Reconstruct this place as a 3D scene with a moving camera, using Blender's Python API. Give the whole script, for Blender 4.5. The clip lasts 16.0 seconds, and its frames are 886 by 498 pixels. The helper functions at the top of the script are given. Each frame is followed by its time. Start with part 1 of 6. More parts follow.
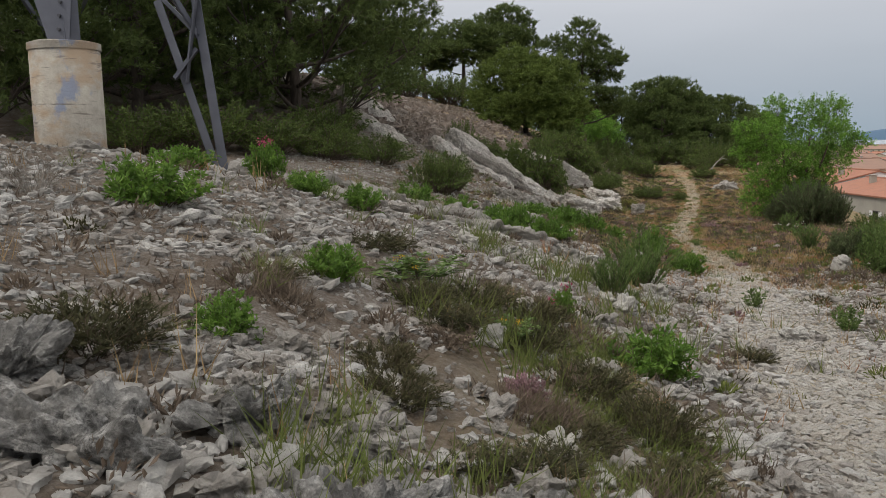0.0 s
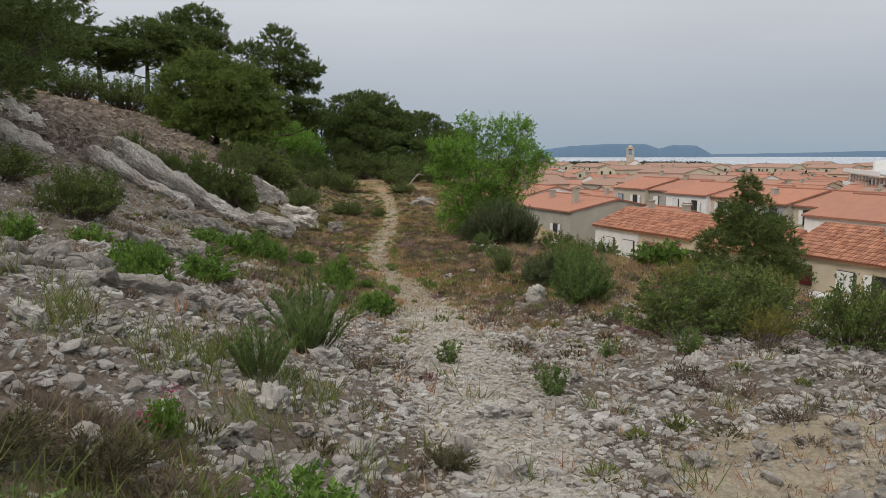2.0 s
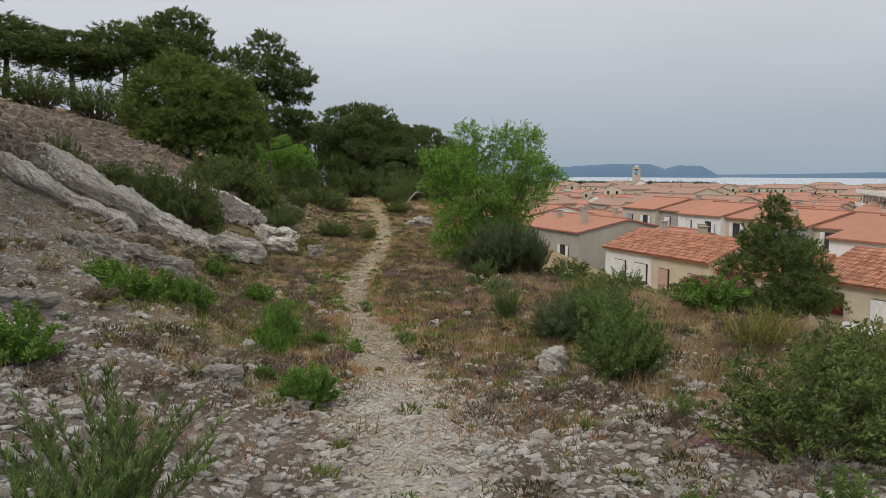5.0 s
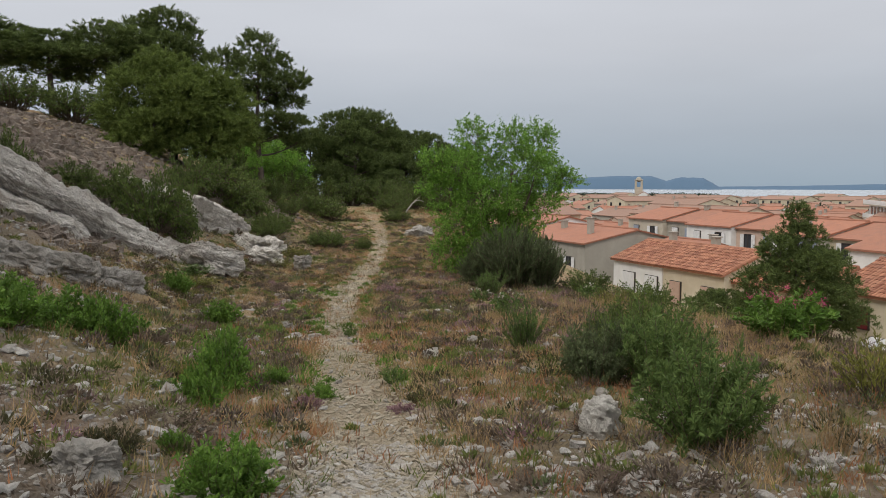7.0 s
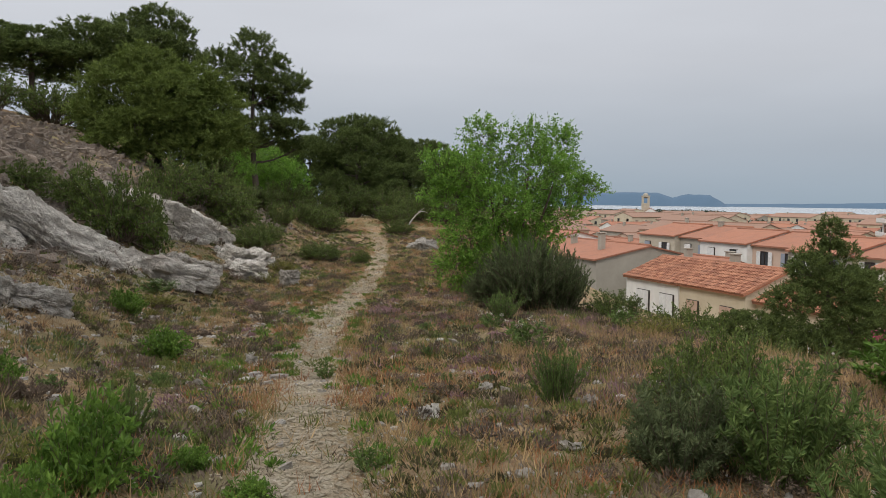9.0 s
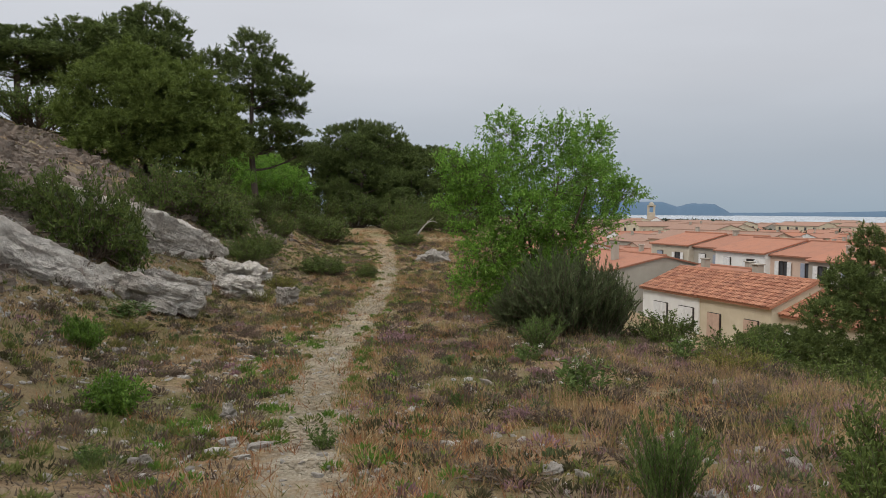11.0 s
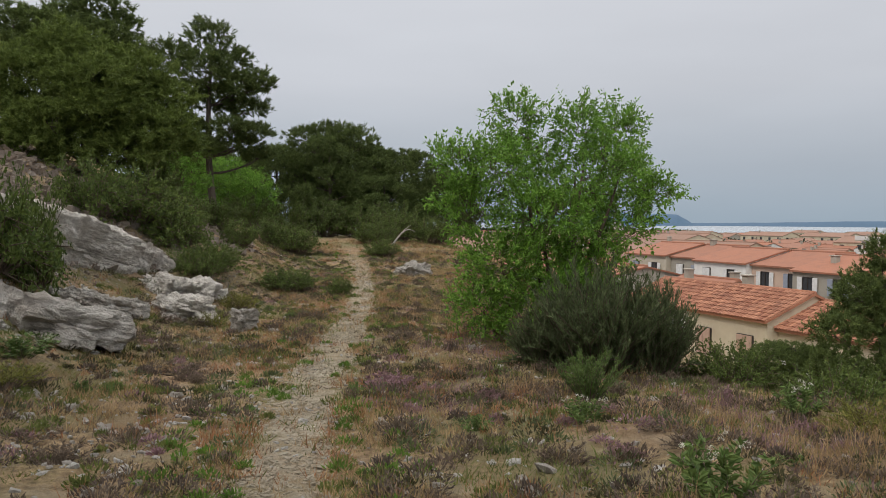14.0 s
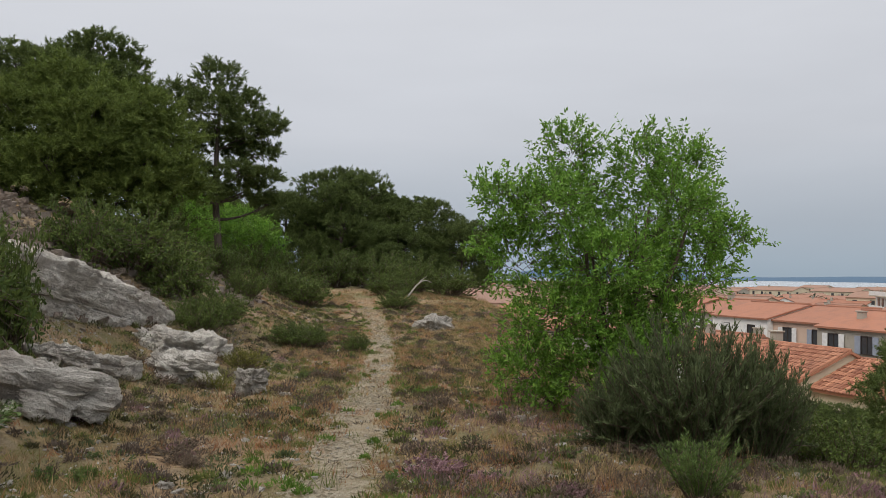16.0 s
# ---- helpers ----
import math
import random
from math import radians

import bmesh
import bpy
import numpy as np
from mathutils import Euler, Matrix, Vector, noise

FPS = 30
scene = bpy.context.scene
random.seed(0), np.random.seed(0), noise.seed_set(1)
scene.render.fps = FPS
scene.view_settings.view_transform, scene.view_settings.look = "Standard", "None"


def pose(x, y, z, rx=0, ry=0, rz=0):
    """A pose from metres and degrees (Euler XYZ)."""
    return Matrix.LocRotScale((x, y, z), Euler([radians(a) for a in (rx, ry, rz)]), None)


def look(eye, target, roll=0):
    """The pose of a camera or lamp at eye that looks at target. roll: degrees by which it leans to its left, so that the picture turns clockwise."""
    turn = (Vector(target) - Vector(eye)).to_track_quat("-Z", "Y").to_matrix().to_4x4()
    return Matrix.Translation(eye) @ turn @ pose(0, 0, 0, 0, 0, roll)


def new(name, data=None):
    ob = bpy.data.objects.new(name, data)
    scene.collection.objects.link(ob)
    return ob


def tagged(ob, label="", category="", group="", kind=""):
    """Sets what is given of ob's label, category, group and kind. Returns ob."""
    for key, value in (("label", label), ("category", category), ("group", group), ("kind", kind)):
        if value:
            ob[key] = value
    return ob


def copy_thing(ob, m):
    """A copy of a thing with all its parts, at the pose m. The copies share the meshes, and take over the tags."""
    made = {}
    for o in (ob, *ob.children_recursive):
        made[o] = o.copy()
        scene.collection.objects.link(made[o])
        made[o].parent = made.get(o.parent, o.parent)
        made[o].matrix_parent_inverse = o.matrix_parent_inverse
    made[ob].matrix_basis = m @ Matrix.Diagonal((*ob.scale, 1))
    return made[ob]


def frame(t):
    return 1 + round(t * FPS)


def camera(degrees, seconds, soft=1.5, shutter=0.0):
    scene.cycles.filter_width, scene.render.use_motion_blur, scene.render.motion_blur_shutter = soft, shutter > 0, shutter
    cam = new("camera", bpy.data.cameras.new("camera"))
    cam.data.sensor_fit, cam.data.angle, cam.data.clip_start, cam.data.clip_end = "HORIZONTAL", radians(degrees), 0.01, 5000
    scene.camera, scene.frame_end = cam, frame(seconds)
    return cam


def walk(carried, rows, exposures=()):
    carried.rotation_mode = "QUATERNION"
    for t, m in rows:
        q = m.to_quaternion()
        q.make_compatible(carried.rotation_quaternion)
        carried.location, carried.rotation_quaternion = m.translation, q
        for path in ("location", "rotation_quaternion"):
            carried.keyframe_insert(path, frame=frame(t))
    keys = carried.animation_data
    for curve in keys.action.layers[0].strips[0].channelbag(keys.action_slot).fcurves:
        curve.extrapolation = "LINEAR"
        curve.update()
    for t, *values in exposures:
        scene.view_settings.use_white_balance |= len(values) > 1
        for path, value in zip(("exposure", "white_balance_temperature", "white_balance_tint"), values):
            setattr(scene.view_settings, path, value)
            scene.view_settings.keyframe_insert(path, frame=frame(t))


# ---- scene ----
cam = camera(56.2, 16.0, soft=0.6)
METRES, EYE, TILT, LEAN, TURN = 18.5, 1.5, -2.48, 1.87, 0.0
ROWS = [
    (0.0, 0.0, 0.0, 0.0, 0.05, -4.6, -0.58),
    (0.5, 0.0105, 0.0248, 0.003, -5.02, -4.41, -0.9),
    (1.0, 0.0205, 0.051, 0.0071, -10.58, -4.0, -0.74),
    (1.5, 0.0347, 0.0791, 0.0081, -14.38, -4.21, -0.68),
    (2.0, 0.0434, 0.1084, 0.01, -19.91, -3.56, -0.84),
    (2.5, 0.056, 0.1334, 0.0093, -20.3, -3.25, -0.69),
    (3.0, 0.0692, 0.1675, 0.0106, -20.17, -3.26, -1.0),
    (3.5, 0.0849, 0.1996, 0.0111, -20.03, -2.8, -0.81),
    (4.0, 0.0993, 0.2276, 0.013, -19.79, -2.78, -0.91),
    (6.5, 0.1583, 0.384, 0.0065, -19.54, -1.4, -1.23),
    (7.0, 0.1708, 0.415, 0.0054, -19.43, -1.42, -1.11),
    (7.5, 0.1861, 0.4476, 0.005, -19.29, -1.34, -1.29),
    (8.0, 0.1976, 0.4803, 0.0031, -19.34, -1.22, -1.43),
    (8.5, 0.2117, 0.515, 0.0023, -19.2, -1.17, -1.49),
    (9.0, 0.2177, 0.5467, 0.0029, -19.05, -0.43, -1.7),
    (11.5, 0.2567, 0.6975, 0.0065, -18.66, 0.3, -1.51),
    (12.0, 0.268, 0.7261, 0.0067, -18.6, 0.51, -1.72),
    (12.5, 0.2689, 0.7537, 0.0071, -18.54, 0.95, -1.79),
    (13.0, 0.2731, 0.7817, 0.007, -20.19, 1.07, -1.67),
    (13.5, 0.275, 0.814, 0.0075, -21.3, 1.09, -1.52),
    (14.0, 0.275, 0.8427, 0.0075, -21.12, 1.04, -1.31),
    (14.5, 0.2791, 0.8748, 0.0091, -21.08, 1.82, -1.42),
    (15.0, 0.2806, 0.902, 0.0085, -21.01, 4.08, -1.43),
    (15.5, 0.2856, 0.926, 0.008, -20.82, 4.56, -1.58),
    (16.0, 0.286, 0.947, 0.0082, -20.77, 4.65, -1.72),
]
walk(cam, [(t, pose(0, 0, EYE, TILT, LEAN, TURN) @ pose(METRES * x, METRES * y, METRES * z, 90 + pitch, roll, yaw)) for t, x, y, z, yaw, pitch, roll in ROWS])

# ---- light ----
world = bpy.data.worlds.new("overcast_sky")
scene.world = world
world.use_nodes = True
wt = world.node_tree
wt.nodes.clear()


SUN_ELEV, SUN_AZ = 50.0, 238.0
sky = wt.nodes.new("ShaderNodeTexSky")
sky.sky_type = "NISHITA"
sky.sun_disc = False
sky.sun_elevation, sky.sun_rotation = radians(SUN_ELEV), radians(SUN_AZ)
sky.dust_density = 4.0
tc = wt.nodes.new("ShaderNodeTexCoord")
sep = wt.nodes.new("ShaderNodeSeparateXYZ")
wt.links.new(tc.outputs["Generated"], sep.inputs[0])
ramp = wt.nodes.new("ShaderNodeValToRGB")
ramp.color_ramp.elements[0].position = 0.0
ramp.color_ramp.elements[0].color = (0.168, 0.207, 0.245, 1)
ramp.color_ramp.elements[1].position = 1.0
ramp.color_ramp.elements[1].color = (0.98, 0.97, 0.95, 1)
e = ramp.color_ramp.elements.new(0.06)
e.color = (0.205, 0.230, 0.262, 1)
e = ramp.color_ramp.elements.new(0.16)
e.color = (0.293, 0.304, 0.328, 1)
e = ramp.color_ramp.elements.new(0.32)
e.color = (0.336, 0.343, 0.364, 1)
e = ramp.color_ramp.elements.new(0.6)
e.color = (0.62, 0.62, 0.63, 1)
wt.links.new(sep.outputs[2], ramp.inputs[0])
cloud = wt.nodes.new("ShaderNodeTexNoise")
cloud.inputs["Scale"].default_value = 2.2
cloud.inputs["Detail"].default_value = 4
stretch = wt.nodes.new("ShaderNodeMapping")
stretch.inputs["Scale"].default_value = (1, 1, 4.5)
wt.links.new(tc.outputs["Generated"], stretch.inputs[0])
wt.links.new(stretch.outputs[0], cloud.inputs["Vector"])
soften = wt.nodes.new("ShaderNodeMapRange")
soften.inputs["From Min"].default_value, soften.inputs["From Max"].default_value = 0.25, 0.75
soften.inputs["To Min"].default_value, soften.inputs["To Max"].default_value = 19.2, 21.6
wt.links.new(cloud.outputs["Fac"], soften.inputs["Value"])
veil = wt.nodes.new("ShaderNodeVectorMath")
veil.operation = "SCALE"
wt.links.new(ramp.outputs[0], veil.inputs[0])
wt.links.new(soften.outputs[0], veil.inputs["Scale"])
mix = wt.nodes.new("ShaderNodeMix")
mix.data_type = "RGBA"
mix.inputs["Factor"].default_value = 0.95
wt.links.new(sky.outputs[0], mix.inputs["A"])
wt.links.new(veil.outputs[0], mix.inputs["B"])
bg = wt.nodes.new("ShaderNodeBackground")
bg.inputs["Strength"].default_value = 0.1
wo = wt.nodes.new("ShaderNodeOutputWorld")
wt.links.new(mix.outputs["Result"], bg.inputs[0])
wt.links.new(bg.outputs[0], wo.inputs[0])

sun_data = bpy.data.lights.new("sun", "SUN")
sun_data.energy, sun_data.angle, sun_data.color = 1.15, radians(14), (1.0, 0.94, 0.85)
sun = new("sun", sun_data)
az, el = radians(SUN_AZ), radians(SUN_ELEV)
sun.matrix_basis = look((math.sin(az) * math.cos(el) * 50, math.cos(az) * math.cos(el) * 50, math.sin(el) * 50), (0, 0, 0))

# ---- materials ----


class Mat:
    """A small builder for node materials."""

    def __init__(self, name, rough=0.85):
        self.m = bpy.data.materials.new(name)
        self.m.use_nodes = True
        self.t = self.m.node_tree
        self.b = self.t.nodes["Principled BSDF"]
        self.b.inputs["Roughness"].default_value = rough
        self.b.inputs["Specular IOR Level"].default_value = 0.25

    def n(self, kind):
        return self.t.nodes.new("ShaderNode" + kind)

    def link(self, a, b):
        self.t.links.new(a, b)

    def pos(self, scale=(1, 1, 1), obj=False):
        if obj:
            src = self.n("TexCoord").outputs["Object"]
        else:
            src = self.n("NewGeometry").outputs["Position"]
        mp = self.n("Mapping")
        mp.inputs["Scale"].default_value = scale
        self.link(src, mp.inputs[0])
        return mp.outputs[0]

    def noise(self, vec, scale, detail=3, rough=0.6, lo=0.3, hi=0.7):
        t = self.n("TexNoise")
        t.inputs["Scale"].default_value = scale
        t.inputs["Detail"].default_value = detail
        t.inputs["Roughness"].default_value = rough
        self.link(vec, t.inputs["Vector"])
        r = self.n("MapRange")
        r.inputs["From Min"].default_value, r.inputs["From Max"].default_value = lo, hi
        self.link(t.outputs["Fac"], r.inputs["Value"])
        return r.outputs[0]

    def voro(self, vec, scale, feature="F1", out="Color"):
        t = self.n("TexVoronoi")
        t.feature = feature
        t.inputs["Scale"].default_value = scale
        self.link(vec, t.inputs["Vector"])
        return t.outputs[out]

    def mixc(self, fac, a, b):
        x = self.n("Mix")
        x.data_type = "RGBA"
        for sock, v in ((x.inputs["Factor"], fac), (x.inputs["A"], a), (x.inputs["B"], b)):
            if isinstance(v, (int, float)):
                sock.default_value = v
            elif isinstance(v, tuple):
                sock.default_value = (*v, 1)
            else:
                self.link(v, sock)
        return x.outputs["Result"]

    def math(self, op, a, b=0.0):
        x = self.n("Math")
        x.operation = op
        for sock, v in ((x.inputs[0], a), (x.inputs[1], b)):
            if isinstance(v, (int, float)):
                sock.default_value = v
            else:
                self.link(v, sock)
        return x.outputs[0]

    def attr(self, name):
        a = self.n("Attribute")
        a.attribute_name = name
        return a.outputs["Fac"]

    def island(self):
        return self.n("NewGeometry").outputs["Random Per Island"]

    def rand(self):
        return self.n("ObjectInfo").outputs["Random"]

    def bump(self, h, strength, dist):
        b = self.n("Bump")
        b.inputs["Strength"].default_value = strength
        b.inputs["Distance"].default_value = dist
        self.link(h, b.inputs["Height"])
        self.link(b.outputs[0], self.b.inputs["Normal"])

    def color(self, c):
        if isinstance(c, tuple):
            self.b.inputs["Base Color"].default_value = (*c, 1)
        else:
            self.link(c, self.b.inputs["Base Color"])
        return self

    def leafy(self, c, amount=0.35):
        """Light passes through leaves."""
        tr = self.n("BsdfTranslucent")
        self.link(c, tr.inputs[0])
        ms = self.n("MixShader")
        ms.inputs[0].default_value = amount
        self.link(self.b.outputs[0], ms.inputs[1])
        self.link(tr.outputs[0], ms.inputs[2])
        self.link(ms.outputs[0], self.t.nodes["Material Output"].inputs[0])


def leaf_material(name, dark, light, accent, rough=0.6, amount=0.3):
    k = Mat(name, rough)
    c = k.mixc(k.island(), dark, light)
    c = k.mixc(k.math("MULTIPLY", k.noise(k.pos(), 1.3), 0.55), c, accent)
    c = k.mixc(k.math("MULTIPLY", k.rand(), 0.3), c, dark)
    # Random blotches at half the dark tone paint extra shade into the foliage.
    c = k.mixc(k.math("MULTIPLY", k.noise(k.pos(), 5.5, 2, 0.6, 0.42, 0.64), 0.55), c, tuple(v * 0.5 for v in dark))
    k.color(c)
    k.leafy(c, amount)
    return k.m


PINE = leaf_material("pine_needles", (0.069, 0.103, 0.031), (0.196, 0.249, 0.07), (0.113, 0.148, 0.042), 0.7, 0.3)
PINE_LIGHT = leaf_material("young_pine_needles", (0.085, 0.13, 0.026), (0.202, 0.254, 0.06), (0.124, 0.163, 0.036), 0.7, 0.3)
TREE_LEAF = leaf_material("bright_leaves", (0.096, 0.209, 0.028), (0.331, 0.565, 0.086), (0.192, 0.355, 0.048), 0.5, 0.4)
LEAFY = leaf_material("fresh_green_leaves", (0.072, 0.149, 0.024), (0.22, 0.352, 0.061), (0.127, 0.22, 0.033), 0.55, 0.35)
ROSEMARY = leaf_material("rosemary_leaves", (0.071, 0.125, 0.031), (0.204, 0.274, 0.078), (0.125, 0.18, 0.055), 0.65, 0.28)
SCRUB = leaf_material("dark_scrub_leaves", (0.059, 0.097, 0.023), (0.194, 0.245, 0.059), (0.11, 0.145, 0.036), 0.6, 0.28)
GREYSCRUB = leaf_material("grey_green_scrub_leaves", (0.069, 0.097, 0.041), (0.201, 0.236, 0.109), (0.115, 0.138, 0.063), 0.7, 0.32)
MOSS = leaf_material("creeping_heath_leaves", (0.050, 0.054, 0.024), (0.125, 0.118, 0.052), (0.095, 0.072, 0.038), 0.8, 0.2)
THYME = leaf_material("grey_thyme_leaves", (0.11, 0.083, 0.061), (0.259, 0.204, 0.149), (0.176, 0.127, 0.099), 0.85, 0.18)
THYME_PINK = leaf_material("thyme_flowers", (0.204, 0.122, 0.132), (0.469, 0.288, 0.323), (0.266, 0.173, 0.165), 0.8, 0.2)
MOUND = leaf_material("dark_thyme_leaves", (0.069, 0.056, 0.044), (0.213, 0.175, 0.131), (0.138, 0.094, 0.088), 0.85, 0.15)
OLIVE = leaf_material("yellow_green_scrub_leaves", (0.129, 0.142, 0.028), (0.283, 0.283, 0.064), (0.193, 0.167, 0.038), 0.7, 0.25)
STRAW = leaf_material("dry_grass", (0.233, 0.15, 0.072), (0.675, 0.499, 0.273), (0.403, 0.26, 0.143), 0.8, 0.28)
RUSSET = leaf_material("russet_grass", (0.246, 0.106, 0.05), (0.609, 0.318, 0.156), (0.363, 0.168, 0.091), 0.8, 0.25)
GRASS = leaf_material("green_grass", (0.094, 0.127, 0.033), (0.231, 0.27, 0.077), (0.176, 0.165, 0.055), 0.7, 0.32)
PETAL = leaf_material("pink_petals", (0.36, 0.05, 0.11), (0.55, 0.14, 0.24), (0.42, 0.08, 0.15), 0.6, 0.3)
WHITE_PETAL = leaf_material("white_petals", (0.55, 0.53, 0.46), (0.8, 0.78, 0.7), (0.7, 0.66, 0.52), 0.6, 0.2)
YELLOW_PETAL = leaf_material("yellow_petals", (0.6, 0.36, 0.02), (0.75, 0.5, 0.04), (0.7, 0.4, 0.02), 0.6, 0.2)


def bark(name, a, b):
    k = Mat(name, 0.9)
    v = k.pos((1, 1, 0.3))
    k.color(k.mixc(k.noise(v, 14, 5), a, b))
    k.bump(k.noise(v, 40, 4), 0.5, 0.01)
    return k.m


BARK = bark("pine_bark", (0.040, 0.032, 0.027), (0.12, 0.096, 0.080))
TWIG = bark("twig_bark", (0.06, 0.045, 0.032), (0.15, 0.115, 0.085))
DEADWOOD = bark("dead_wood", (0.16, 0.145, 0.125), (0.36, 0.33, 0.29))


def ground_material():
    k = Mat("hillside_ground", 0.95)
    p = k.pos()
    path, gravel, town = k.attr("path"), k.attr("gravel"), k.attr("town")
    fine = k.voro(p, 46, "F1", "Color")
    fine_v = k.n("SeparateXYZ")
    k.link(fine, fine_v.inputs[0])
    soil = k.mixc(k.noise(p, 2.1, 5), (0.060, 0.042, 0.030), (0.165, 0.120, 0.082))
    stone = k.mixc(k.noise(p, 26, 6, 0.75), (0.22, 0.20, 0.18), (0.50, 0.475, 0.44))
    rubble = k.mixc(k.noise(p, 1.7, 6, 0.7, 0.44, 0.70), soil, stone)
    rubble = k.mixc(k.math("MULTIPLY", fine_v.outputs[0], 0.40), rubble, (0.32, 0.28, 0.24))
    rubble = k.mixc(k.math("MULTIPLY", k.noise(p, 34, 6, 0.75, 0.42, 0.60), 0.75), rubble, (0.12, 0.09, 0.065))
    trod = k.mixc(fine_v.outputs[1], (0.33, 0.285, 0.215), (0.60, 0.535, 0.43))
    trod = k.mixc(k.noise(p, 0.9, 4), trod, (0.37, 0.30, 0.20))
    herb = k.mixc(k.noise(p, 9, 7, 0.75, 0.36, 0.64), (0.15, 0.098, 0.055), (0.47, 0.335, 0.19))
    herb = k.mixc(k.math("MULTIPLY", k.noise(p, 0.75, 4, 0.6, 0.42, 0.62), 0.85), herb, (0.155, 0.155, 0.062))
    herb = k.mixc(k.math("MULTIPLY", k.noise(p, 1.9, 5, 0.7, 0.5, 0.66), 0.7), herb, (0.34, 0.275, 0.19))
    herb = k.mixc(k.math("MULTIPLY", k.noise(p, 0.43, 3, 0.6, 0.5, 0.72), 0.6), herb, (0.33, 0.20, 0.13))
    base = k.mixc(gravel, herb, rubble)
    edge = k.math("ADD", path, k.math("MULTIPLY", k.math("SUBTRACT", k.noise(p, 3.2, 6, 0.7), 0.5), 1.0))
    r = k.n("MapRange")
    r.inputs["From Min"].default_value, r.inputs["From Max"].default_value = 0.35, 0.75
    k.link(edge, r.inputs["Value"])
    base = k.mixc(k.math("MULTIPLY", r.outputs[0], k.noise(p, 3.4, 5, 0.7, 0.28, 0.5)), base, trod)
    plain = k.mixc(k.noise(p, 0.045, 5), (0.05, 0.06, 0.03), (0.15, 0.135, 0.11))
    base = k.mixc(town, base, plain)
    k.color(base)
    h = k.math("ADD", k.math("MULTIPLY", k.noise(p, 22, 6, 0.75), 0.8), k.math("MULTIPLY", k.voro(p, 38, "F1", "Distance"), 0.5))
    k.bump(h, 0.9, 0.05)
    return k.m


GROUND = ground_material()


def stone_material(name, dark, light, stain, scale=6.0):
    k = Mat(name, 0.92)
    p = k.pos()
    c = k.mixc(k.noise(p, scale, 7, 0.7), dark, light)
    c = k.mixc(k.math("MULTIPLY", k.noise(p, scale * 0.3, 4, 0.6, 0.45, 0.7), 0.6), c, stain)
    c = k.mixc(k.math("MULTIPLY", k.rand(), 0.3), c, dark)
    c = k.mixc(k.math("MULTIPLY", k.island(), 0.6), c, stain)
    k.color(c)
    k.bump(k.noise(p, scale * 5, 6, 0.75), 0.8, 0.03)
    return k.m


LIMESTONE = stone_material("grey_limestone", (0.14, 0.135, 0.128), (0.62, 0.60, 0.565), (0.33, 0.295, 0.25), 11)
PEBBLE = stone_material("limestone_chips", (0.27, 0.26, 0.245), (0.74, 0.715, 0.67), (0.22, 0.185, 0.15), 9)
PALE_PEBBLE = stone_material("pale_path_chips", (0.28, 0.245, 0.185), (0.61, 0.55, 0.44), (0.36, 0.29, 0.20), 9)
PALE_CHIP = stone_material("white_path_chips", (0.32, 0.30, 0.27), (0.70, 0.675, 0.62), (0.36, 0.31, 0.25), 9)
PALE_ROCK = stone_material("pale_limestone", (0.34, 0.325, 0.30), (0.72, 0.70, 0.66), (0.52, 0.48, 0.42), 14)
SCREE = stone_material("brown_scree", (0.15, 0.125, 0.105), (0.36, 0.315, 0.275), (0.27, 0.21, 0.165), 7)


def lichen_material():
    k = Mat("lichened_bedrock", 0.95)
    p = k.pos()
    c = k.mixc(k.noise(p, 15, 8, 0.8, 0.38, 0.66), (0.065, 0.062, 0.058), (0.58, 0.56, 0.525))
    c = k.mixc(k.math("MULTIPLY", k.noise(p, 5, 5, 0.7, 0.40, 0.58), 0.75), c, (0.15, 0.142, 0.13))
    k.color(c)
    k.bump(k.noise(p, 26, 6, 0.7), 0.8, 0.03)
    return k.m


LICHEN = lichen_material()


def strata_material():
    k = Mat("layered_limestone", 0.92)
    p = k.pos((1, 1, 1))
    long = k.pos((0.6, 0.6, 3.2), obj=True)
    c = k.mixc(k.noise(p, 6.5, 8, 0.78, 0.34, 0.66), (0.46, 0.42, 0.37), (0.84, 0.795, 0.735))
    c = k.mixc(k.math("MULTIPLY", k.noise(long, 3.2, 5, 0.6, 0.52, 0.66), 0.5), c, (0.31, 0.275, 0.235))
    c = k.mixc(k.math("MULTIPLY", k.noise(p, 0.9, 5, 0.7, 0.50, 0.7), 0.5), c, (0.48, 0.38, 0.30))
    k.color(c)
    k.bump(k.math("ADD", k.noise(long, 6, 6, 0.7), k.noise(p, 15, 7, 0.8)), 1.0, 0.05)
    return k.m


STRATA = strata_material()


def plaster(name, c, c2):
    k = Mat(name, 0.9)
    p = k.pos()
    k.color(k.mixc(k.noise(p, 0.9, 6, 0.65), c, c2))
    k.bump(k.noise(p, 25, 3), 0.2, 0.01)
    return k.m


WALLS = {
    "white": plaster("white_render", (0.66, 0.64, 0.61), (0.78, 0.765, 0.74)),
    "cream": plaster("cream_render", (0.50, 0.425, 0.31), (0.60, 0.525, 0.40)),
    "beige": plaster("beige_render", (0.41, 0.36, 0.285), (0.50, 0.445, 0.36)),
    "grey": plaster("grey_render", (0.31, 0.285, 0.24), (0.38, 0.35, 0.30)),
    "pink": plaster("pink_render", (0.52, 0.38, 0.30), (0.60, 0.45, 0.36)),
}


